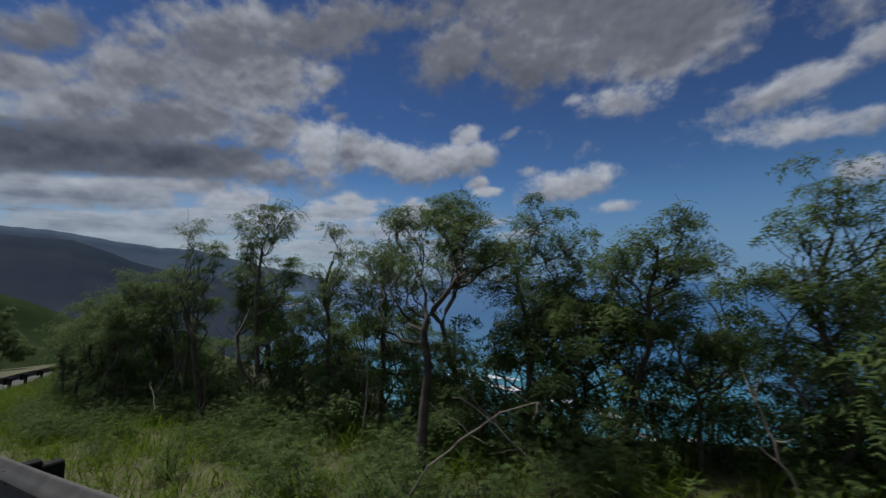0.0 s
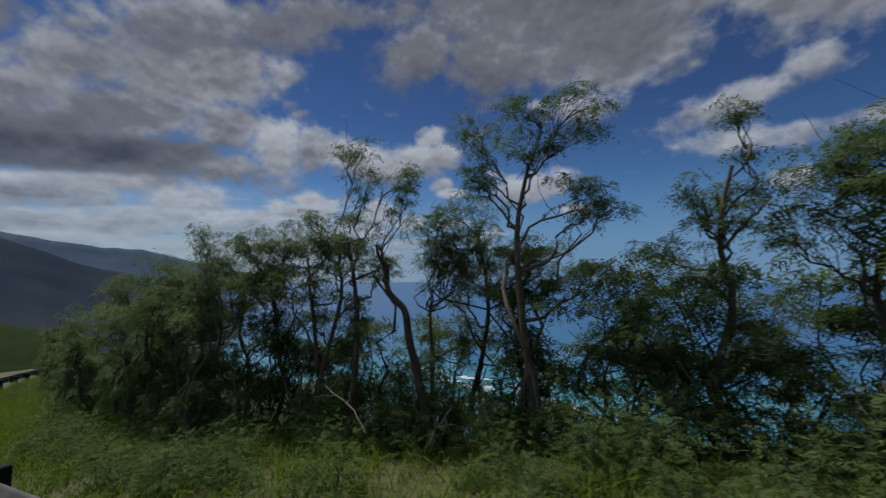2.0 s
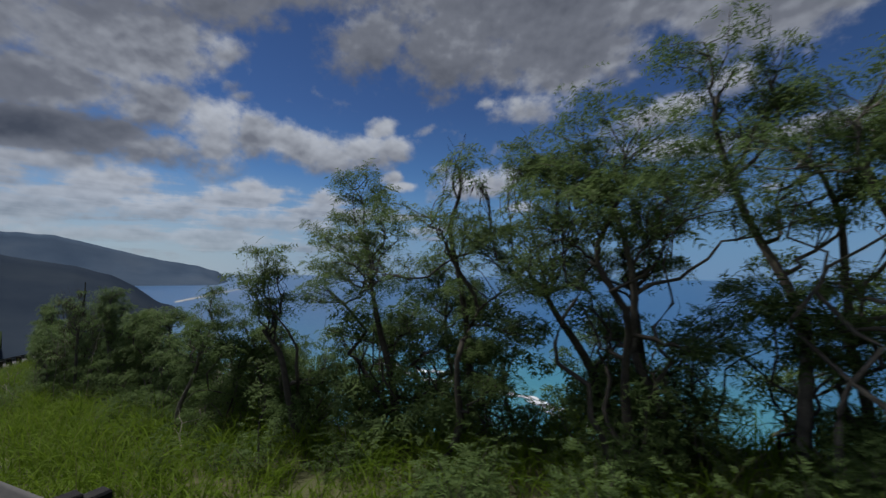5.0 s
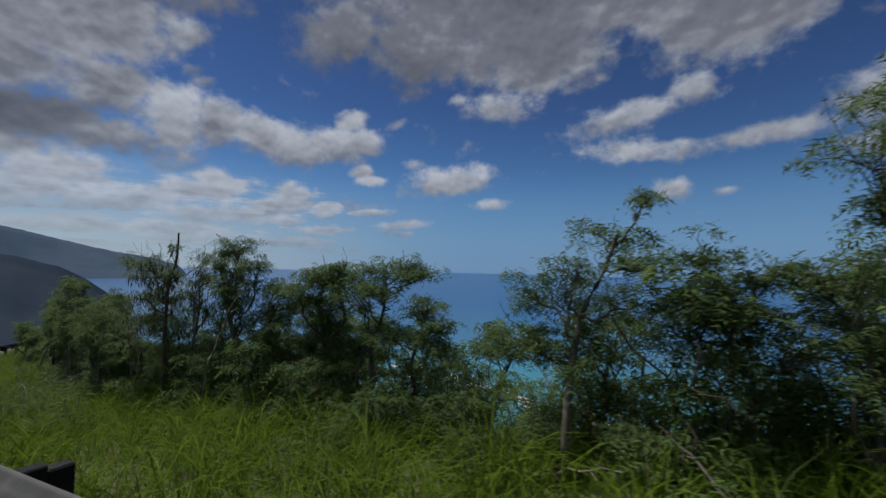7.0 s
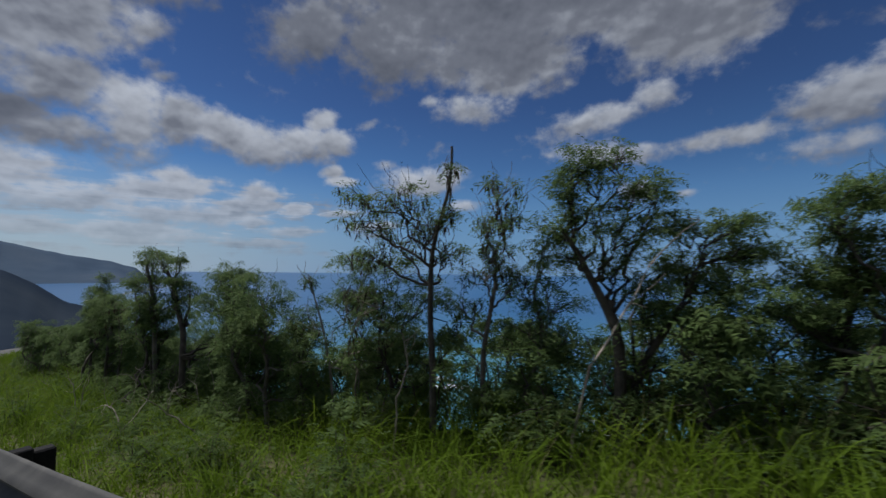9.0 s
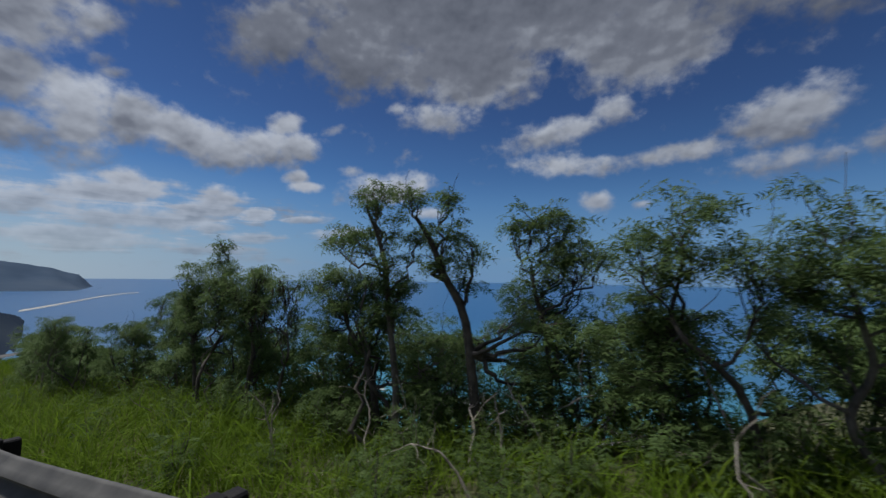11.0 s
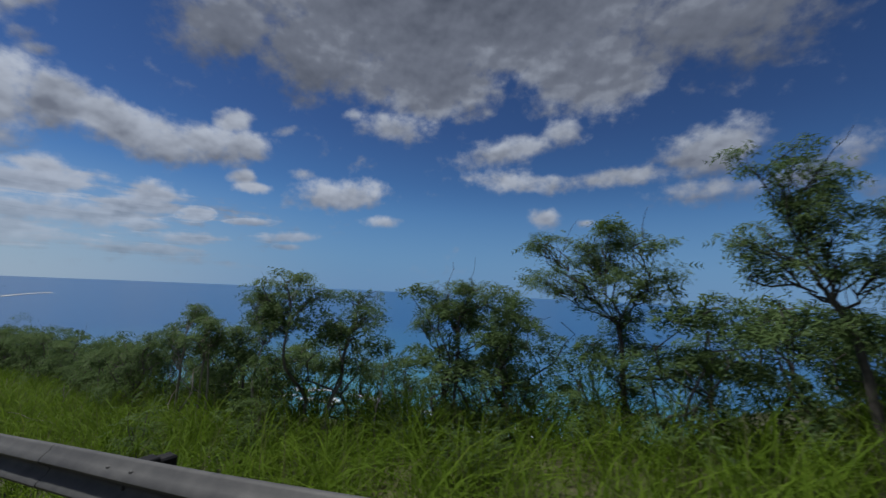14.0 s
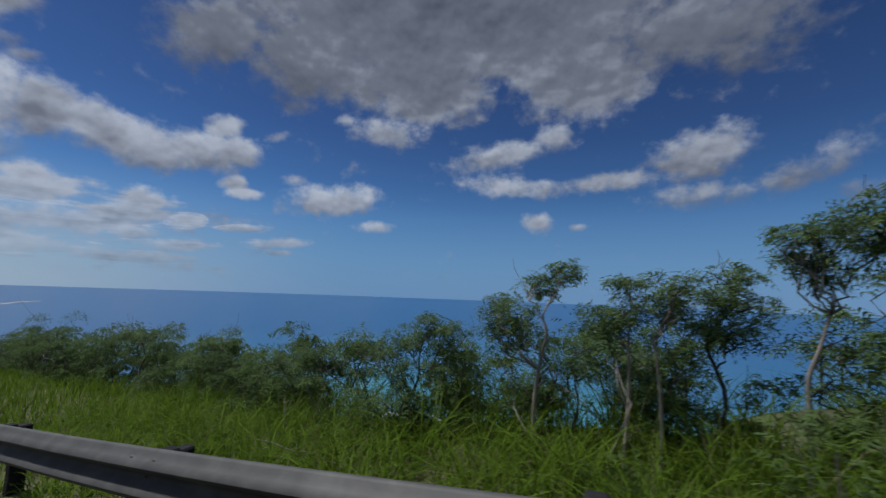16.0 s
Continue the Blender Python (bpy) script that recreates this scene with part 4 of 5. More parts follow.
tree(30.11, 1.51, 1.2, [(-0.29, -0.03, 2.63, 0.34), (0.07, 0.01, 2.53, 0.32), (-0.12, -0.01, 2.08, 0.33), (-0.5, -0.05, 1.66, 0.29), (0.19, 0.02, 2.24, 0.27), (-0.7, -0.07, 1.81, 0.3), (-0.3, -0.03, 2.19, 0.29), (0.01, 0.01, 1.79, 0.28)], via=[(-0.15, -0.01, 1.05), (-0.21, -0.02, 1.56)])
tree(29.83, 1.28, 1.3, [(-0.79, -0.08, 2.97, 0.31), (-0.42, -0.04, 2.81, 0.29), (-0.63, -0.06, 2.54, 0.3), (-0.89, -0.08, 2, 0.31), (-1.31, -0.13, 2.08, 0.27), (-0.43, -0.04, 2.17, 0.29), (-1.21, -0.12, 1.7, 0.26), (-0.72, -0.07, 1.74, 0.25), (-0.93, -0.09, 2.73, 0.26), (-0.23, -0.02, 2.44, 0.28), (-1.51, -0.14, 2.04, 0.25), (-0.63, -0.06, 2.19, 0.25)], via=[(-0.2, -0.01, 0.55), (-0.49, -0.05, 1.07), (-0.73, -0.07, 1.5)])
tree(28.54, 0.41, 1, [(-0.21, -0.02, 2.47, 0.58), (0.35, 0.04, 1.83, 0.61), (-0.76, -0.13, 1.86, 0.6)])
tree(28.45, 0.95, 0.25, [(-0.13, -0.02, 3.01, 0.21), (-0.39, -0.04, 2.38, 0.14), (0.06, 0, 2.77, 0.1), (-0.18, -0.02, 2.42, 0.16)], via=[(-0.06, -0.01, 1.22), (-0.18, -0.02, 1.79), (-0.31, -0.03, 2.32), (-0.18, -0.02, 2.64), (-0.21, -0.03, 3.02)])
tree(27.89, 1.57, 1, [(-0.23, -0.08, 2.02, 0.32), (-0.47, -0.16, 1.76, 0.26), (-0.11, -0.05, 1.58, 0.38), (0.29, 0.06, 1.47, 0.31)])
tree(27.6, 0.96, 1.2, [(-0.69, -0.25, 3.01, 0.3), (-0.4, -0.14, 2.81, 0.27), (-1.16, -0.41, 2.4, 0.34), (-0.75, -0.26, 2.52, 0.36), (-0.4, -0.14, 2.33, 0.3), (-1.03, -0.36, 1.97, 0.31), (-0.62, -0.22, 1.97, 0.33), (-1.27, -0.44, 1.66, 0.28)], via=[(-0.22, -0.07, 0.7), (-0.39, -0.13, 1.27), (-0.51, -0.18, 1.91)])
tree(26.58, 0.31, 1.2, [(-0.55, -0.19, 2.27, 0.24), (-0.69, -0.2, 1.91, 0.27), (-0.36, -0.13, 2.09, 0.21), (-0.41, -0.14, 1.62, 0.23)], via=[(-0.27, -0.1, 1.06), (-0.58, -0.2, 1.36)])
tree(25.94, 0.31, 0.8, [(-0.2, 0.02, 1.28, 0.2), (-0.04, 0, 1.38, 0.17), (-0.12, 0.01, 1.07, 0.2)])
tree(25.46, 0.44, 1, [(-0.42, 0.03, 1.55, 0.21), (-0.2, 0.01, 1.36, 0.22), (0.04, -0.01, 1.42, 0.19), (-0.1, 0.01, 1.07, 0.29), (-0.52, 0.03, 0.98, 0.26)])
tree(24.07, 0.23, 1, [(0.41, -0.03, 1.89, 0.26), (0.16, -0.01, 1.67, 0.19), (0.65, -0.04, 1.69, 0.23), (-0.18, 0.01, 1.43, 0.25), (0.54, -0.04, 1.38, 0.25), (0.67, -0.04, 2.17, 0.11)])
tree(22.66, 0.45, 1, [(-0.16, 0.02, 1.31, 0.19), (0.08, -0.01, 1.44, 0.16), (0.1, -0.02, 1.2, 0.18), (-0.09, 0.01, 1.06, 0.19), (0.31, -0.04, 1.22, 0.15), (-0.42, 0.05, 1.03, 0.22)])
tree(21.69, 0.67, 1, [(-0.06, 0.01, 1.8, 0.25), (-0.1, 0.01, 1.5, 0.23), (0.35, -0.05, 1.93, 0.21), (0.6, -0.07, 1.93, 0.18), (0.75, -0.1, 1.85, 0.11), (0.43, -0.06, 1.65, 0.19), (0.04, -0, 1.26, 0.25)])
tree(20.79, 0.78, 1.2, [(0.15, -0.02, 1.94, 0.25), (-0.09, 0.01, 1.77, 0.23), (0.44, -0.06, 1.72, 0.16), (0.54, -0.07, 2.04, 0.13), (0.04, -0, 1.43, 0.28)])
tree(20.69, 0.95, 1, [(0.1, -0.01, 1.89, 0.21), (0.25, -0.03, 1.96, 0.2), (-0.06, 0, 1.6, 0.23), (0.15, -0.02, 1.59, 0.25), (-0.13, 0.01, 1.34, 0.21), (0.09, -0.01, 1.26, 0.25), (0.23, -0.03, 1.35, 0.24), (-0.07, 0, 1.01, 0.25)])
tree(19.3, 0.96, 1.2, [(0.41, -0.04, 1.91, 0.19), (0.64, -0.07, 1.9, 0.23), (0.82, -0.1, 1.93, 0.19), (0.93, -0.11, 1.71, 0.2), (0.56, -0.06, 1.53, 0.23), (0.82, -0.1, 1.44, 0.22), (0.31, -0.04, 1.33, 0.23), (0.63, -0.08, 1.16, 0.23), (0.14, -0.01, 1.23, 0.21), (0.73, -0.09, 0.95, 0.22)], via=[(0.09, -0.01, 0.64), (0.27, -0.03, 0.95), (0.48, -0.05, 1.34), (0.6, -0.07, 1.67)])
tree(19.22, 0.78, 1.2, [(-0.22, 0.03, 2.49, 0.24), (0.02, -0.01, 2.56, 0.2), (-0.36, 0.01, 2.29, 0.23), (0.15, -0.02, 2.2, 0.22), (0.34, -0.04, 2.23, 0.2), (-0.12, 0.01, 1.97, 0.24), (-0.56, -0.02, 1.94, 0.21), (0.23, -0.03, 1.91, 0.2), (-0.41, 0.01, 1.68, 0.2), (0.01, -0.01, 1.63, 0.19)], via=[(0.03, -0.01, 0.96), (-0.08, 0.01, 1.23), (-0.27, 0.01, 1.63), (-0.46, 0, 1.93)])
tree(18.57, 0.96, 0.75, [(-0.16, -0.02, 1.39, 0.25), (0.05, -0, 1.61, 0.24), (0.1, 0.01, 1.29, 0.27), (-0.11, -0.01, 1.06, 0.25), (0.21, 0.02, 0.97, 0.27), (-0, -0, 1.88, 0.16)])
tree(18.06, 0.81, 0.68, [(0.09, 0.01, 2.51, 0.21), (-0.08, -0, 2.18, 0.21), (0.21, 0.02, 2.2, 0.22), (0.1, 0.01, 1.9, 0.23), (-0.07, -0, 1.67, 0.22), (0.26, 0.03, 1.62, 0.22), (-0.24, -0.02, 1.33, 0.2)], via=[(-0.04, 0, 0.9), (0.07, 0.01, 1.45), (0.1, 0.01, 1.95)])
tree(17.59, 0.66, 0.68, [(-0.78, -0.02, 2.52, 0.28), (-0.35, -0.03, 2.49, 0.24), (-0.95, 0.01, 2.22, 0.31), (-0.47, -0.05, 2.14, 0.27), (-0.16, -0.01, 2.25, 0.2), (0.03, 0, 1.96, 0.2), (0.14, 0.01, 2.75, 0.11), (0.09, 0.01, 2.3, 0.12), (-0.76, -0.02, 1.9, 0.27)], via=[(-0.05, 0, 1.05), (-0.09, -0.01, 1.79), (0.03, 0.01, 2.3), (0.13, 0.02, 2.99)])
tree(16.61, 1.03, 1, [(-0.25, 0.05, 1.92, 0.35), (0.3, -0.07, 1.86, 0.32), (-0.43, 0.08, 1.43, 0.39), (0.23, -0.05, 1.4, 0.39), (0.66, -0.05, 1.61, 0.28), (-0.03, 0.01, 0.99, 0.37), (0.61, -0.06, 1.12, 0.31)])
tree(16.27, 0.75, 0.4, [(0.22, -0.04, 1.65, 0.25), (0.74, -0.14, 1.61, 0.3), (0.5, -0.1, 1.18, 0.36), (-0.36, 0.07, 1.21, 0.27), (-0.55, 0.11, 1.82, 0.14)], via=[(-0.2, 0.04, 1.09), (-0.37, 0.08, 1.48), (-0.55, 0.11, 1.85)], bark="pale")
tree(15.76, 0.75, 0.8, [(-0.3, 0.06, 1.39, 0.32), (0.05, -0.01, 1.15, 0.34)])
tree(15.48, 0.51, 1, [(-0.35, 0.07, 1.71, 0.35), (0.04, -0, 1.33, 0.33), (-0.59, 0.12, 1.34, 0.36)])
tree(14.85, 0.63, 1, [(-0.43, 0.08, 1.91, 0.34), (0.03, -0.01, 1.53, 0.32), (-0.72, 0.14, 1.59, 0.31)])
tree(14.44, 1.71, 1, [(-0.04, 0.01, 0.81, 0.27), (-0.2, 0.04, 0.93, 0.19)])
tree(14.27, 1.15, 1, [(0.04, -0.01, 1.84, 0.2), (-0, -0, 1.56, 0.2), (-0.1, 0.01, 1.33, 0.16)])
tree(13.75, 2.16, 1, [(-0.53, 0.1, 0.69, 0.4), (0.02, -0.01, 0.91, 0.32), (0.43, -0.09, 0.79, 0.36)])
tree(13.42, 1.63, 1, [(-0.2, 0.04, 2.24, 0.26), (-0.34, 0.06, 2.04, 0.21), (0.01, -0, 2.12, 0.22), (0.17, -0.04, 2.16, 0.15), (0.27, -0.06, 1.81, 0.21), (0.45, -0.09, 1.8, 0.14), (-0.08, 0.02, 1.77, 0.22), (0.19, -0.05, 1.57, 0.19), (-0.21, 0.04, 1.57, 0.2)], via=[(-0.06, 0, 0.94), (-0.18, 0.03, 1.37), (-0.21, 0.04, 1.67)])
tree(12.78, 1.4, 1.3, [(-0.85, 0, 2.5, 0.21), (-0.49, 0.01, 2.53, 0.16), (-0.35, 0.01, 2.21, 0.2), (-0.16, 0, 2.05, 0.23), (-0.54, 0, 1.9, 0.21), (-0.25, 0, 1.74, 0.23)], via=[(-0.17, 0, 1.3), (-0.49, -0, 1.74), (-0.67, 0, 2.16), (-0.8, 0.01, 2.33)])
tree(12.22, 2.31, 1, [(-0.96, -0.01, 1.01, 0.4), (-0.24, 0, 0.93, 0.45), (0.3, -0, 1.08, 0.31)])
tree(11.77, 1.4, 1, [(-0.33, 0, 2.78, 0.22), (-0.73, 0, 2.23, 0.26), (-0.43, 0, 2.22, 0.2), (-0.21, -0, 2.66, 0.19), (0.17, 0, 2.26, 0.21), (0.01, -0, 1.99, 0.21)], via=[(-0.01, 0, 0.99), (-0.12, 0.01, 1.88), (-0.21, 0, 2.21), (-0.41, 0.01, 2.62)])
tree(11.54, 1.6, 1.3, [(-0.96, 0.11, 1.83, 0.27), (-0.65, 0.03, 1.88, 0.26), (-0.35, 0, 1.77, 0.23), (-0.12, -0, 1.63, 0.22), (-0.59, 0.01, 1.56, 0.26), (-1.01, 0.12, 1.5, 0.27), (-0.21, 0, 1.33, 0.25), (0.1, -0, 1.44, 0.19), (-0.85, 0.09, 1.19, 0.27)], via=[(-0.17, -0, 0.85), (-0.4, 0, 1.12), (-0.54, 0, 1.36)])
tree(9.9, 1.8, 0.7, [(0.18, -0.05, 1.95, 0.2), (-0, 0, 1.9, 0.18), (-0.24, 0.06, 1.7, 0.21), (-0.45, 0.11, 1.59, 0.24), (0.18, -0.05, 1.61, 0.2), (-0.05, 0.01, 1.4, 0.2)], via=[(-0, -0, 0.72), (0.18, -0.05, 1.03), (0.13, -0.04, 1.31)])
tree(9.28, 1.86, 1.2, [(-0.32, 0.09, 1.94, 0.25), (-0.03, 0.01, 2.04, 0.19), (0.28, -0.08, 2.19, 0.18), (0.18, -0.05, 1.93, 0.21), (-0.14, 0.04, 1.66, 0.25), (-0.36, 0.09, 1.43, 0.25)], via=[(0.02, -0.01, 0.73), (0.12, -0.03, 1.1), (0.06, -0.01, 1.35), (-0.13, 0.04, 1.55)])
tree(8.89, 2.17, 1, [(0.22, -0.06, 2.22, 0.17), (0.11, -0.03, 1.96, 0.22), (-0.02, 0.01, 1.74, 0.22), (0.29, -0.08, 1.78, 0.21), (0.16, -0.04, 1.48, 0.21)])
tree(8.42, 2.09, 1, [(-0.13, 0.03, 2.73, 0.14), (-0.17, 0.04, 2.49, 0.21), (0.08, -0.02, 2.33, 0.22), (-0.25, 0.06, 2.07, 0.28), (0.07, -0.02, 1.96, 0.27), (0.24, -0.06, 2.18, 0.22), (-0.37, 0.1, 1.74, 0.24), (-0.04, 0.01, 1.61, 0.27)])
tree(7.85, 2.26, 1.2, [(-0.57, 0.23, 2.4, 0.25), (-0.29, 0.12, 2.24, 0.23), (-0.33, 0.13, 1.93, 0.21), (-0.71, 0.27, 1.77, 0.16), (-0.47, 0.19, 1.61, 0.24), (-0.16, 0.06, 1.57, 0.25), (0.01, -0, 1.58, 0.19)], via=[(-0.12, 0.05, 0.99), (-0.28, 0.11, 1.31)])
tree(6.35, 3.05, 1.2, [(-0.84, 0.26, 1.99, 0.21), (-0.39, 0.16, 2.06, 0.31), (0.03, -0.01, 1.99, 0.26), (-0.31, 0.12, 1.72, 0.33), (0.11, -0.04, 1.61, 0.32), (-0.67, 0.26, 1.5, 0.31), (-0.08, 0.04, 1.22, 0.32)], via=[(-0.06, 0.03, 0.84), (-0.14, 0.06, 1.21)])
tree(4.55, 3.4, 0.9, [(-0.13, 0, 1.6, 0.26), (0.14, 0, 1.67, 0.23), (-0.36, 0, 1.47, 0.21), (-0.02, 0, 1.31, 0.23), (0.36, -0, 1.56, 0.26)])
tree(3.24, 3.1, 0.8, [(0.16, -0, 1.72, 0.2), (0.29, 0, 1.44, 0.23), (-0.06, 0, 1.36, 0.2)])
tree(2.72, 3.1, 1, [(-0.18, 0, 1.93, 0.24), (-0.48, 0, 1.73, 0.24), (0.15, 0.01, 1.76, 0.21), (-0.14, 0, 1.39, 0.3)])
tree(1.95, 3.33, 1, [(-0.05, 0.02, 1.74, 0.15), (0.09, -0.03, 1.77, 0.12), (0.03, -0.02, 1.61, 0.16), (0.18, -0.03, 1.49, 0.16), (0.3, -0.03, 1.82, 0.16), (0.39, -0.03, 1.66, 0.18)], via=[(-0.03, 0.01, 0.7), (0.05, -0.03, 0.94), (0.15, -0.03, 1.26)], bark="pale")
tree(1.56, 3.62, 1, [(0.07, -0.03, 1.51, 0.18), (-0.07, 0.03, 1.37, 0.18), (0.16, -0.08, 1.33, 0.18), (0.02, -0.01, 1.06, 0.22)])
tree(1.03, 3.59, 1, [(0.09, -0.04, 1.51, 0.16), (0.01, 0, 1.33, 0.21), (0.19, -0.09, 1.34, 0.18)], via=[(0.01, -0, 0.79), (-0.02, 0.01, 1.1)], bark="pale")
tree(0.81, 3.7, 1, [(0.04, -0.01, 1.54, 0.17), (-0.05, 0.03, 1.3, 0.2), (-0.18, 0.09, 1.14, 0.15)], via=[(0.03, -0.01, 0.88), (0.05, -0.03, 1.25)], bark="pale")
tree(0.52, 4.04, 1, [(-0.05, 0.03, 0.78, 0.21)])
tree(0.12, 4.05, 1, [(0.19, -0.1, 1.76, 0.19), (-0.07, 0.04, 1.62, 0.23), (-0.35, 0.11, 1.39, 0.2), (-0.4, 0.13, 1.1, 0.23), (-0.17, 0.07, 1.28, 0.2)], via=[(0.02, -0.01, 0.87), (0.09, -0.05, 1.14), (0.02, -0.01, 1.3), (0.17, -0.09, 1.52)], bark="pale")
tree(-1.18, 4.6, 1, [(0.23, -0.05, 1.3, 0.29), (-0.2, 0.05, 1.17, 0.27), (-0.66, 0.16, 1, 0.28), (-0.34, 0.08, 0.83, 0.3), (0.38, -0.09, 1.03, 0.25)])
tree(-2.74, 5.16, 1, [(-0.22, 0.11, 0.92, 0.24)])
tree(-4.66, 6.09, 1, [(-0.61, 0.29, 1.06, 0.41), (-0.95, 0.46, 0.71, 0.42), (0.78, -0.38, 0.96, 0.35)])
tree(-8.51, 7.77, 1, [(-2.19, 1.01, 1.26, 0.52), (0.32, -0.16, 1.5, 0.51)])
tree(-15.21, 10.82, 1, [(-1.85, 0.84, 1.72, 0.83), (-6.06, 2.75, 0.63, 0.98)])

tree(-24.0, -4.4, 1, [(-1.4, 0.2, 5.0, 1.1), (0.9, 0, 5.4, 1.1), (0, 0.6, 6.3, 1.0), (1.9, 0.9, 4.2, 1.1), (-2.1, 0.6, 3.9, 1.1), (0.5, 1.3, 3.6, 1.2), (0.6, 2.2, 2.5, 1.1), (-1.6, 1.3, 2.3, 1.2), (0.6, 1.9, 1.5, 1.1)], "trees inland", 0.5, 2.6)


def pale_stem(points, radius, label, seed):
    """A dead or leaning pale stem with a few thin side twigs."""
    rng = np.random.default_rng(seed)
    pts = [np.array(q, float) - points[0] for q in points]
    line = np.concatenate([curve(a, b, rng, 0.06, 5)[(1 if i else 0):] for i, (a, b) in enumerate(zip(pts, pts[1:]))])
    h = Heap()
    h.add(*tube(line, np.linspace(radius, radius * 0.35, len(line)), 6))
    for _ in range(5):
        s0 = line[int(rng.integers(len(line) // 2, len(line)))]
        h.add(*tube(curve(s0, s0 + rng.normal(0, 0.14, 3) + [0, 0, 0.08], rng, 0.12, 6), np.linspace(radius * 0.3, 0.0016, 6), 4))
    ob = h.build("dry_branch", BARK_PALE, smooth=True)
    ob.location = points[0]
    tagged(ob, label, "branch", "dead branches")


pale_stem([(41.9, 1.5, 4.62), (42.13, 1.67, 5.07), (42.35, 1.85, 5.3), (42.53, 1.97, 5.46), (42.75, 2.1, 5.55)], 0.010, "dead pale branch leaning out of the grass", 1)
pale_stem([(18.9, 0.45, 1.25), (19.04, 0.45, 2.05), (19.27, 0.45, 2.46), (19.47, 0.45, 2.86), (19.8, 0.45, 3.19)], 0.013, "long pale leafless stem leaning against a tree", 2)
pale_stem([(39.87, 2.55, 4.05), (39.84, 2.65, 4.5), (39.8, 2.72, 4.92), (39.7, 2.78, 5.35)], 0.020, "slender pale stem rising from the undergrowth", 3)
pale_stem([(13.05, 0.3, 0.35), (12.82, 0.35, 0.64), (12.69, 0.35, 0.76), (12.45, 0.36, 0.78)], 0.014, "dead pale branch lying over the grass", 4)
pale_stem([(35.4, 1.18, 4.0), (35.18, 1.2, 4.18), (34.93, 1.2, 4.26), (34.6, 1.22, 4.33)], 0.009, "dead pale branch leaning across dark stems", 5)
pale_stem([(17.33, 0.3, 1.0), (17.35, 0.3, 1.6), (17.47, 0.3, 1.9), (17.41, 0.3, 2.2)], 0.010, "thin pale dead stem in the grass", 6)


def tree_line(x):
    """y of the row of trees."""
    return float(np.interp(x, [-40, -20, -9, -2, 0, 2, 5.7, 8, 11, 13, 17, 19, 23, 26, 28, 32, 36, 40, 44, 60],
                           [22, 13, 8.0, 4.6, 4.1, 3.1, 3.1, 2.2, 1.4, 1.4, 0.6, 0.8, 0.3, 0.1, 0.8, 1.2, 2.4, 3.2, 3.6, 6]))


def plant_back_row():
    """Lower trees on the slope behind the first row, their heads mostly under the eye's height."""
    rng = np.random.default_rng(77)
    x = 45.5
    while x > -26:
        y = tree_line(x) + rng.uniform(0.9, 2.6)
        hi = float(np.interp(x, [-26, 0, 8, 16, 24, 27, 31, 46], [0.75, 0.8, 1.1, 1.0, 1.0, 1.5, 1.9, 1.75]))
        heads = [(rng.uniform(-0.75, 0.75), rng.uniform(-0.3, 0.3), hi * rng.uniform(0.45, 1.0), rng.uniform(0.24, 0.4)) for _ in range(int(rng.integers(4, 7)))]
        if rng.random() < (0.3 if x > 9 else 0.25):
            tree(x + rng.uniform(-0.3, 0.3), y, 1.0 if rng.random() < 0.8 else 0.75, heads, "trees on the slope", 0.62 if x > 28 else 0.52, 1.15)
        x -= rng.uniform(0.75, 1.25)


plant_back_row()


def thicket(x):
    """Height of the closed growth between and behind the trees."""
    return float(np.interp(x, [-33, -20, -12, -6, 0, 1, 2, 3.6, 5.2, 6.5, 7.2, 8.2, 9, 9.5, 10.3, 11, 12, 13, 14.3, 17, 18, 19.1, 20.3, 20.8, 21.3, 22.8, 23.4, 24.8, 26, 27.4, 28.7, 30, 31.6, 33, 34.6, 36, 37, 38.2, 40, 42, 46],
                           [2.2, 1.9, 1.7, 1.2, 1.25, 1.0, 1.1, 1.5, 1.8, 1.8, 1.3, 1.7, 1.6, 0.85, 1.45, 1.4, 1.2, 1.05, 1.15, 1.35, 1.15, 1.1, 1.5, 1.6, 1.1, 1.05, 1.05, 1.35, 1.55, 1.65, 1.4, 1.35, 2.0, 2.1, 1.4, 1.8, 1.7, 2.0, 2.1, 1.8, 1.9]))


def plant_shrubs():
    rng = np.random.default_rng(21)
    sizes = (0.55, 0.9, 1.4, 2.0, 2.8)
    models = {}
    n = 0
    x = 46.0
    while x > -33:
        rows = [(0.25, 0.9), (1.1, 0.65)] if x > 22.5 else [(0.35, 0.85), (1.2, 0.65)]
        if x > 10.8:
            rows = rows + [(0.0, -0.65 if x > 27 else -0.4)]
        for out, share in rows:
            if rng.random() > abs(share):
                continue
            sx = x + rng.uniform(-0.25, 0.25)
            y = tree_line(sx) + out + rng.uniform(-0.25, 0.4)
            g = ground_z(sx, y - road_y(sx))
            tall = thicket(sx) * rng.uniform(0.52, 1.08) + road_z(sx) - g
            if share < 0:
                tall = rng.uniform(0.45, 0.85)
            size = min(range(5), key=lambda i: abs(sizes[i] - tall))
            scale = tall / sizes[size]
            m = pose(sx, y, g, 0, 0, rng.uniform(0, 360)) @ Matrix.Diagonal((scale * rng.uniform(0.9, 1.2), scale * rng.uniform(0.9, 1.2), scale, 1))
            key = (size, n % 3)
            if key in models:
                copy_thing(models[key], Matrix()).matrix_basis = m
            else:
                models[key] = shrub_thing(40 + 3 * size + n % 3, sizes[size])
                models[key].matrix_basis = m
            n += 1
        x -= 0.55 if x > -8 else 0.9


plant_shrubs()


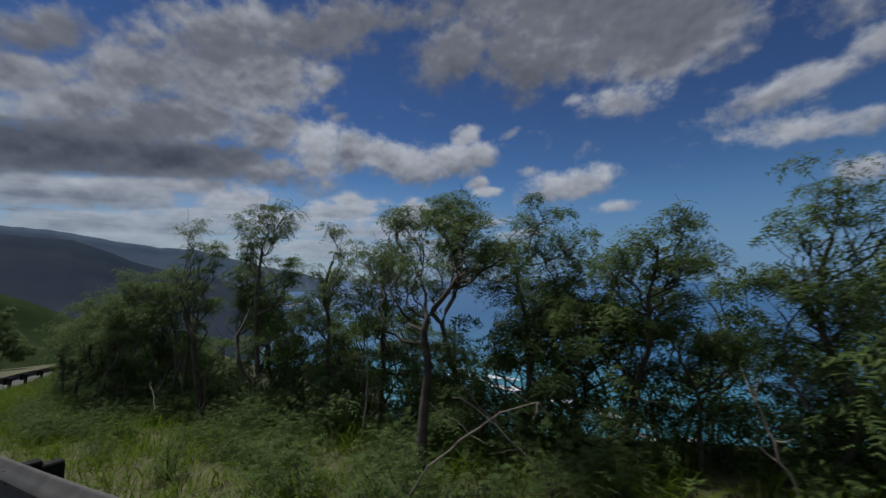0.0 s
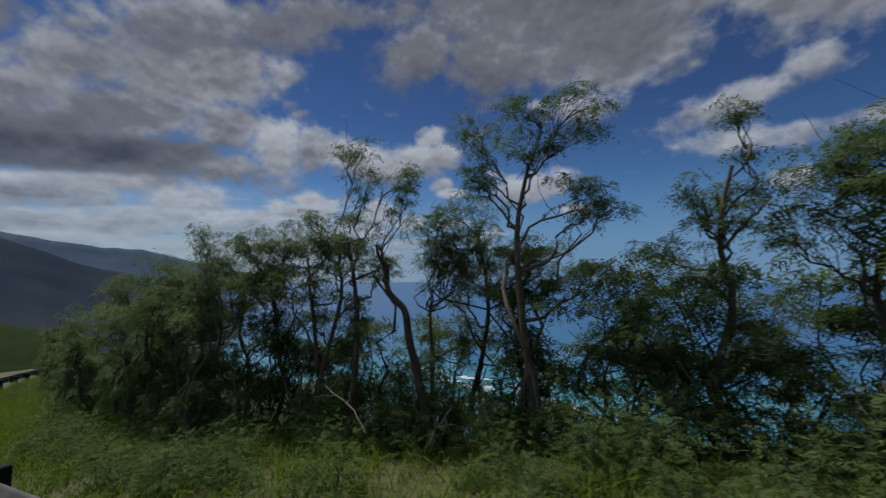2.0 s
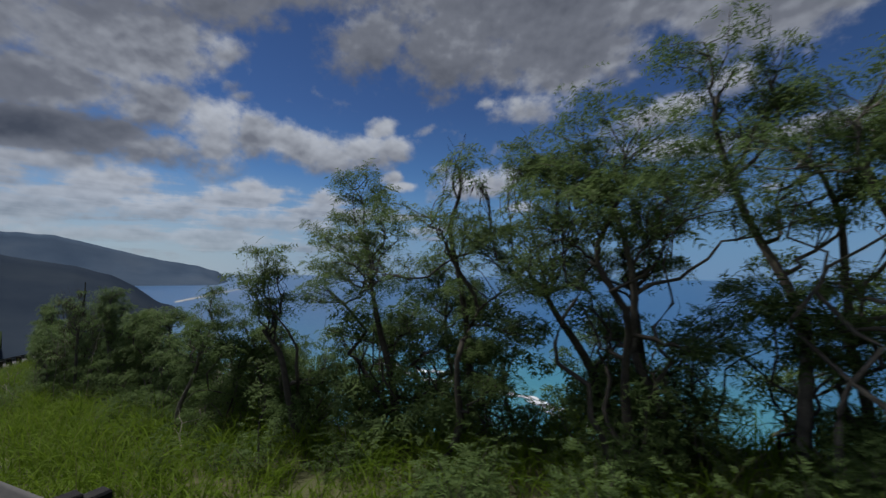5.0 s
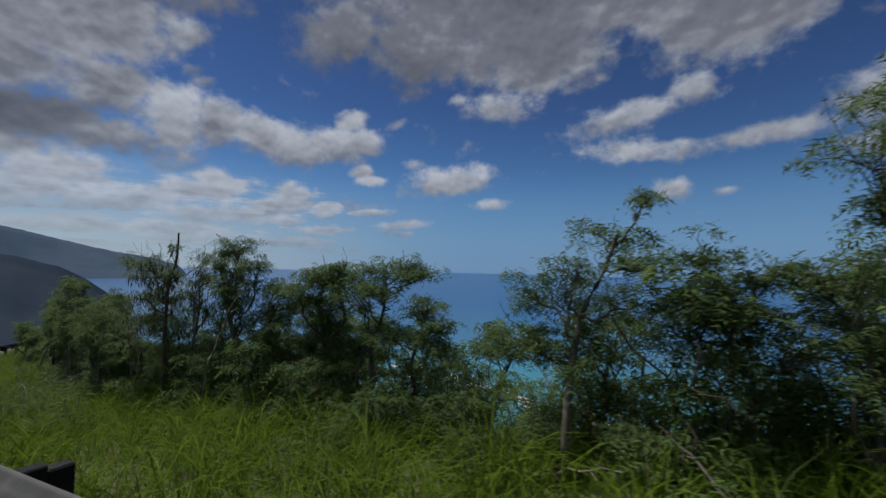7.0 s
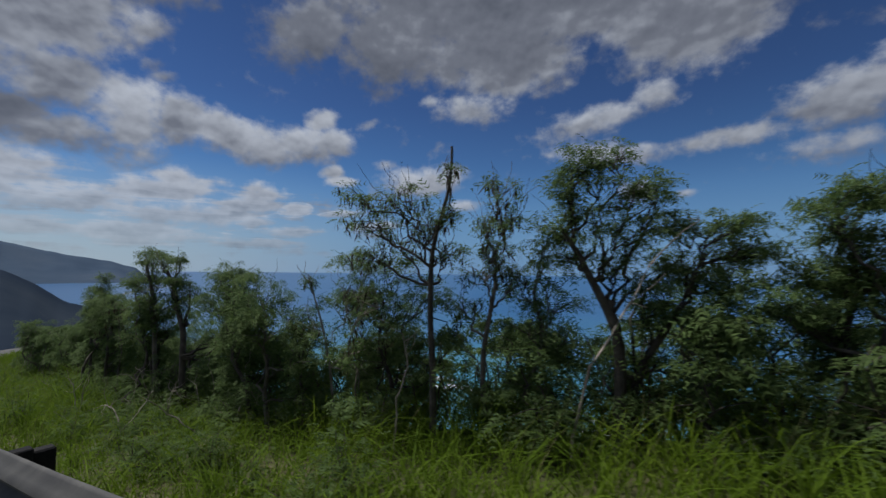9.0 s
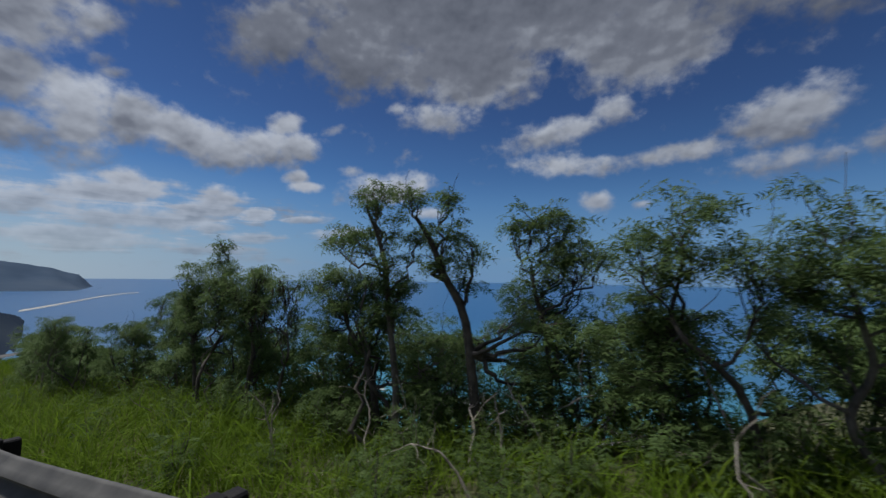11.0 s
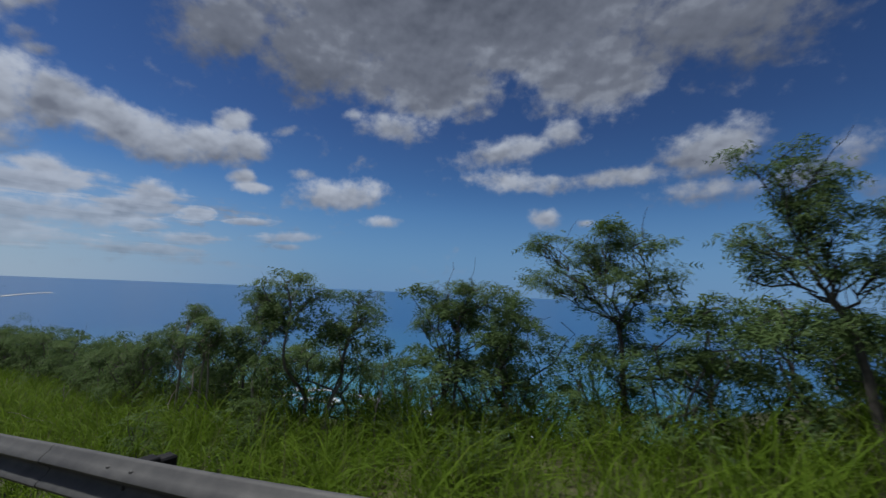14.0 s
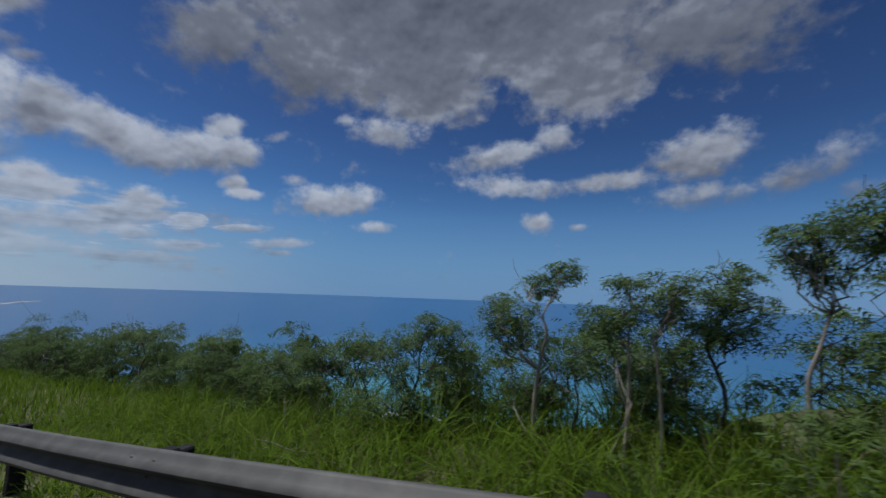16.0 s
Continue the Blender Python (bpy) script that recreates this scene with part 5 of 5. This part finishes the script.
def plant_weeds():
    rng = np.random.default_rng(52)
    models = [weed_thing(60 + k) for k in range(4)]
    for n in range(200):
        x = rng.uniform(29, 45) if n % 2 or n > 140 else (rng.uniform(10.8, 15.5) if n % 8 == 0 else rng.uniform(-4, 28))
        lo, hi = rail_off(x) + 0.4, tree_line(x) - road_y(x) + 0.2
        d = lo + (hi - lo) * rng.uniform(0.15, 1.0)**0.7
        m = pose(x, road_y(x) + d, ground_z(x, d) - 0.02, 0, 0, rng.uniform(0, 360)) @ Matrix.Scale(rng.uniform(0.7, 1.5), 4)
        if n < 4:
            models[n].matrix_basis = m
        else:
            copy_thing(models[n % 4], Matrix()).matrix_basis = m


plant_weeds()


def drop_branches():
    rng = np.random.default_rng(31)
    for k in range(64):
        x = rng.uniform(10.5, 15.2) if k % 5 < 2 else (rng.uniform(31, 43) if k % 3 == 1 else rng.uniform(-3, 45))
        if 27 < x < 31.5:
            x -= 5
        d = tree_line(x) - road_y(x) + rng.uniform(-0.7, 0.5)
        dry_branch(x, d, rng.uniform(0.5, 1.25), rng.uniform(5, 80), rng.uniform(0, 360), 500 + k)


drop_branches()


def plant_grass():
    """Tall grass behind the rail: bent blades in tufts."""
    rng = np.random.default_rng(8)

    def blades(px, py, pz, height, width, bend, name, mat, label):
        n = len(px)
        k = 4 if name != "verge_grass" else 3
        s = np.array([0, 0.42, 0.76, 1.0]) if k == 4 else np.array([0, 0.55, 1.0])
        a = rng.uniform(0, 2 * np.pi, n)
        lean = np.stack([np.cos(a), np.sin(a)], 1) * bend[:, None] + [0.10, 0.02]
        spine = np.zeros((n, k, 3))
        spine[:, :, 0] = px[:, None] + lean[:, :1] * height[:, None] * s[None]**2
        spine[:, :, 1] = py[:, None] + lean[:, 1:] * height[:, None] * s[None]**2
        spine[:, :, 2] = pz[:, None] + height[:, None] * (s[None] - 0.42 * np.minimum(bend, 1.2)[:, None] * s[None]**2.6)
        face = rng.uniform(0, 2 * np.pi, n)
        side = np.stack([np.cos(face), np.sin(face), np.zeros(n)], 1)
        wid = width[:, None] * np.array([0.75, 1.0, 0.75, 0.08] if k == 4 else [0.8, 0.9, 0.08])[None]
        v = np.stack([spine - side[:, None] * wid[..., None] / 2, spine + side[:, None] * wid[..., None] / 2], 2).reshape(n, k * 2, 3)
        f = np.array([(2 * i, 2 * i + 1, 2 * i + 3, 2 * i + 2) for i in range(k - 1)])
        faces = (f[None] + np.arange(n)[:, None, None] * 2 * k).reshape(-1, 4)
        ob = mesh_object(name, v.reshape(-1, 3), faces, mat)
        tagged(ob, label, "grass", kind="stuff")

    def patch(count, d_lo, d_hi, x_lo, x_hi):
        px = rng.uniform(x_lo, x_hi, count)
        near = np.array([rail_off(q) for q in px])
        far = np.array([tree_line(q) - road_y(q) for q in px])
        s = rng.uniform(0, 1, count)
        dd = near + d_lo + (far + d_hi - near - d_lo) * s
        # gather into tufts
        py = np.array([road_y(q) for q in px]) + dd
        cell = np.array([noise.noise((q * 2.2, w * 2.2, 1.0)) for q, w in zip(px, py)])
        pz = np.array([ground_z(q, w) for q, w in zip(px, dd)]) - 0.03
        return px, py, pz, s, cell

    tall = lambda px: np.interp(px, [-30, -5, 4, 9.8, 11.2, 15, 17, 25, 27.5, 33, 46], [0.55, 0.62, 0.74, 0.76, 0.46, 0.44, 0.64, 0.64, 0.48, 0.37, 0.34])
    px, py, pz, s, cell = patch(100000, 0.16, 0.9, -8, 46)
    keep = cell > rng.uniform(-0.75, 0.25, len(px))
    px, py, pz, s, cell = (q[keep] for q in (px, py, pz, s, cell))
    n = len(px)
    h = tall(px) * rng.uniform(0.38, 1.12, n) * (0.82 + 0.8 * cell) * np.interp(s, [0, 0.15, 0.5, 1], [0.62, 0.85, 1.05, 1.3])
    blades(px, py, pz, h, rng.uniform(0.006, 0.016, n), rng.uniform(0.3, 1.35, n), "grass", GRASS, "tall green roadside grass behind the guardrail")
    px, py, pz, s, cell = patch(4200, 0.25, 1.2, -10, 46)
    n = len(px)
    h = tall(px) * rng.uniform(0.9, 1.45, n)
    blades(px, py, pz, h, rng.uniform(0.002, 0.005, n), rng.uniform(0.1, 0.5, n), "seed_grass", STRAW, "thin pale seed stalks above the grass")
    px, py, pz, s, cell = patch(11000, 0.2, 2.5, -45, -8)
    n = len(px)
    h = tall(px) * rng.uniform(0.6, 1.2, n)
    blades(px, py, pz, h, rng.uniform(0.014, 0.03, n), rng.uniform(0.15, 0.8, n), "verge_grass", GRASS, "tall green grass along the road ahead")


plant_grass()
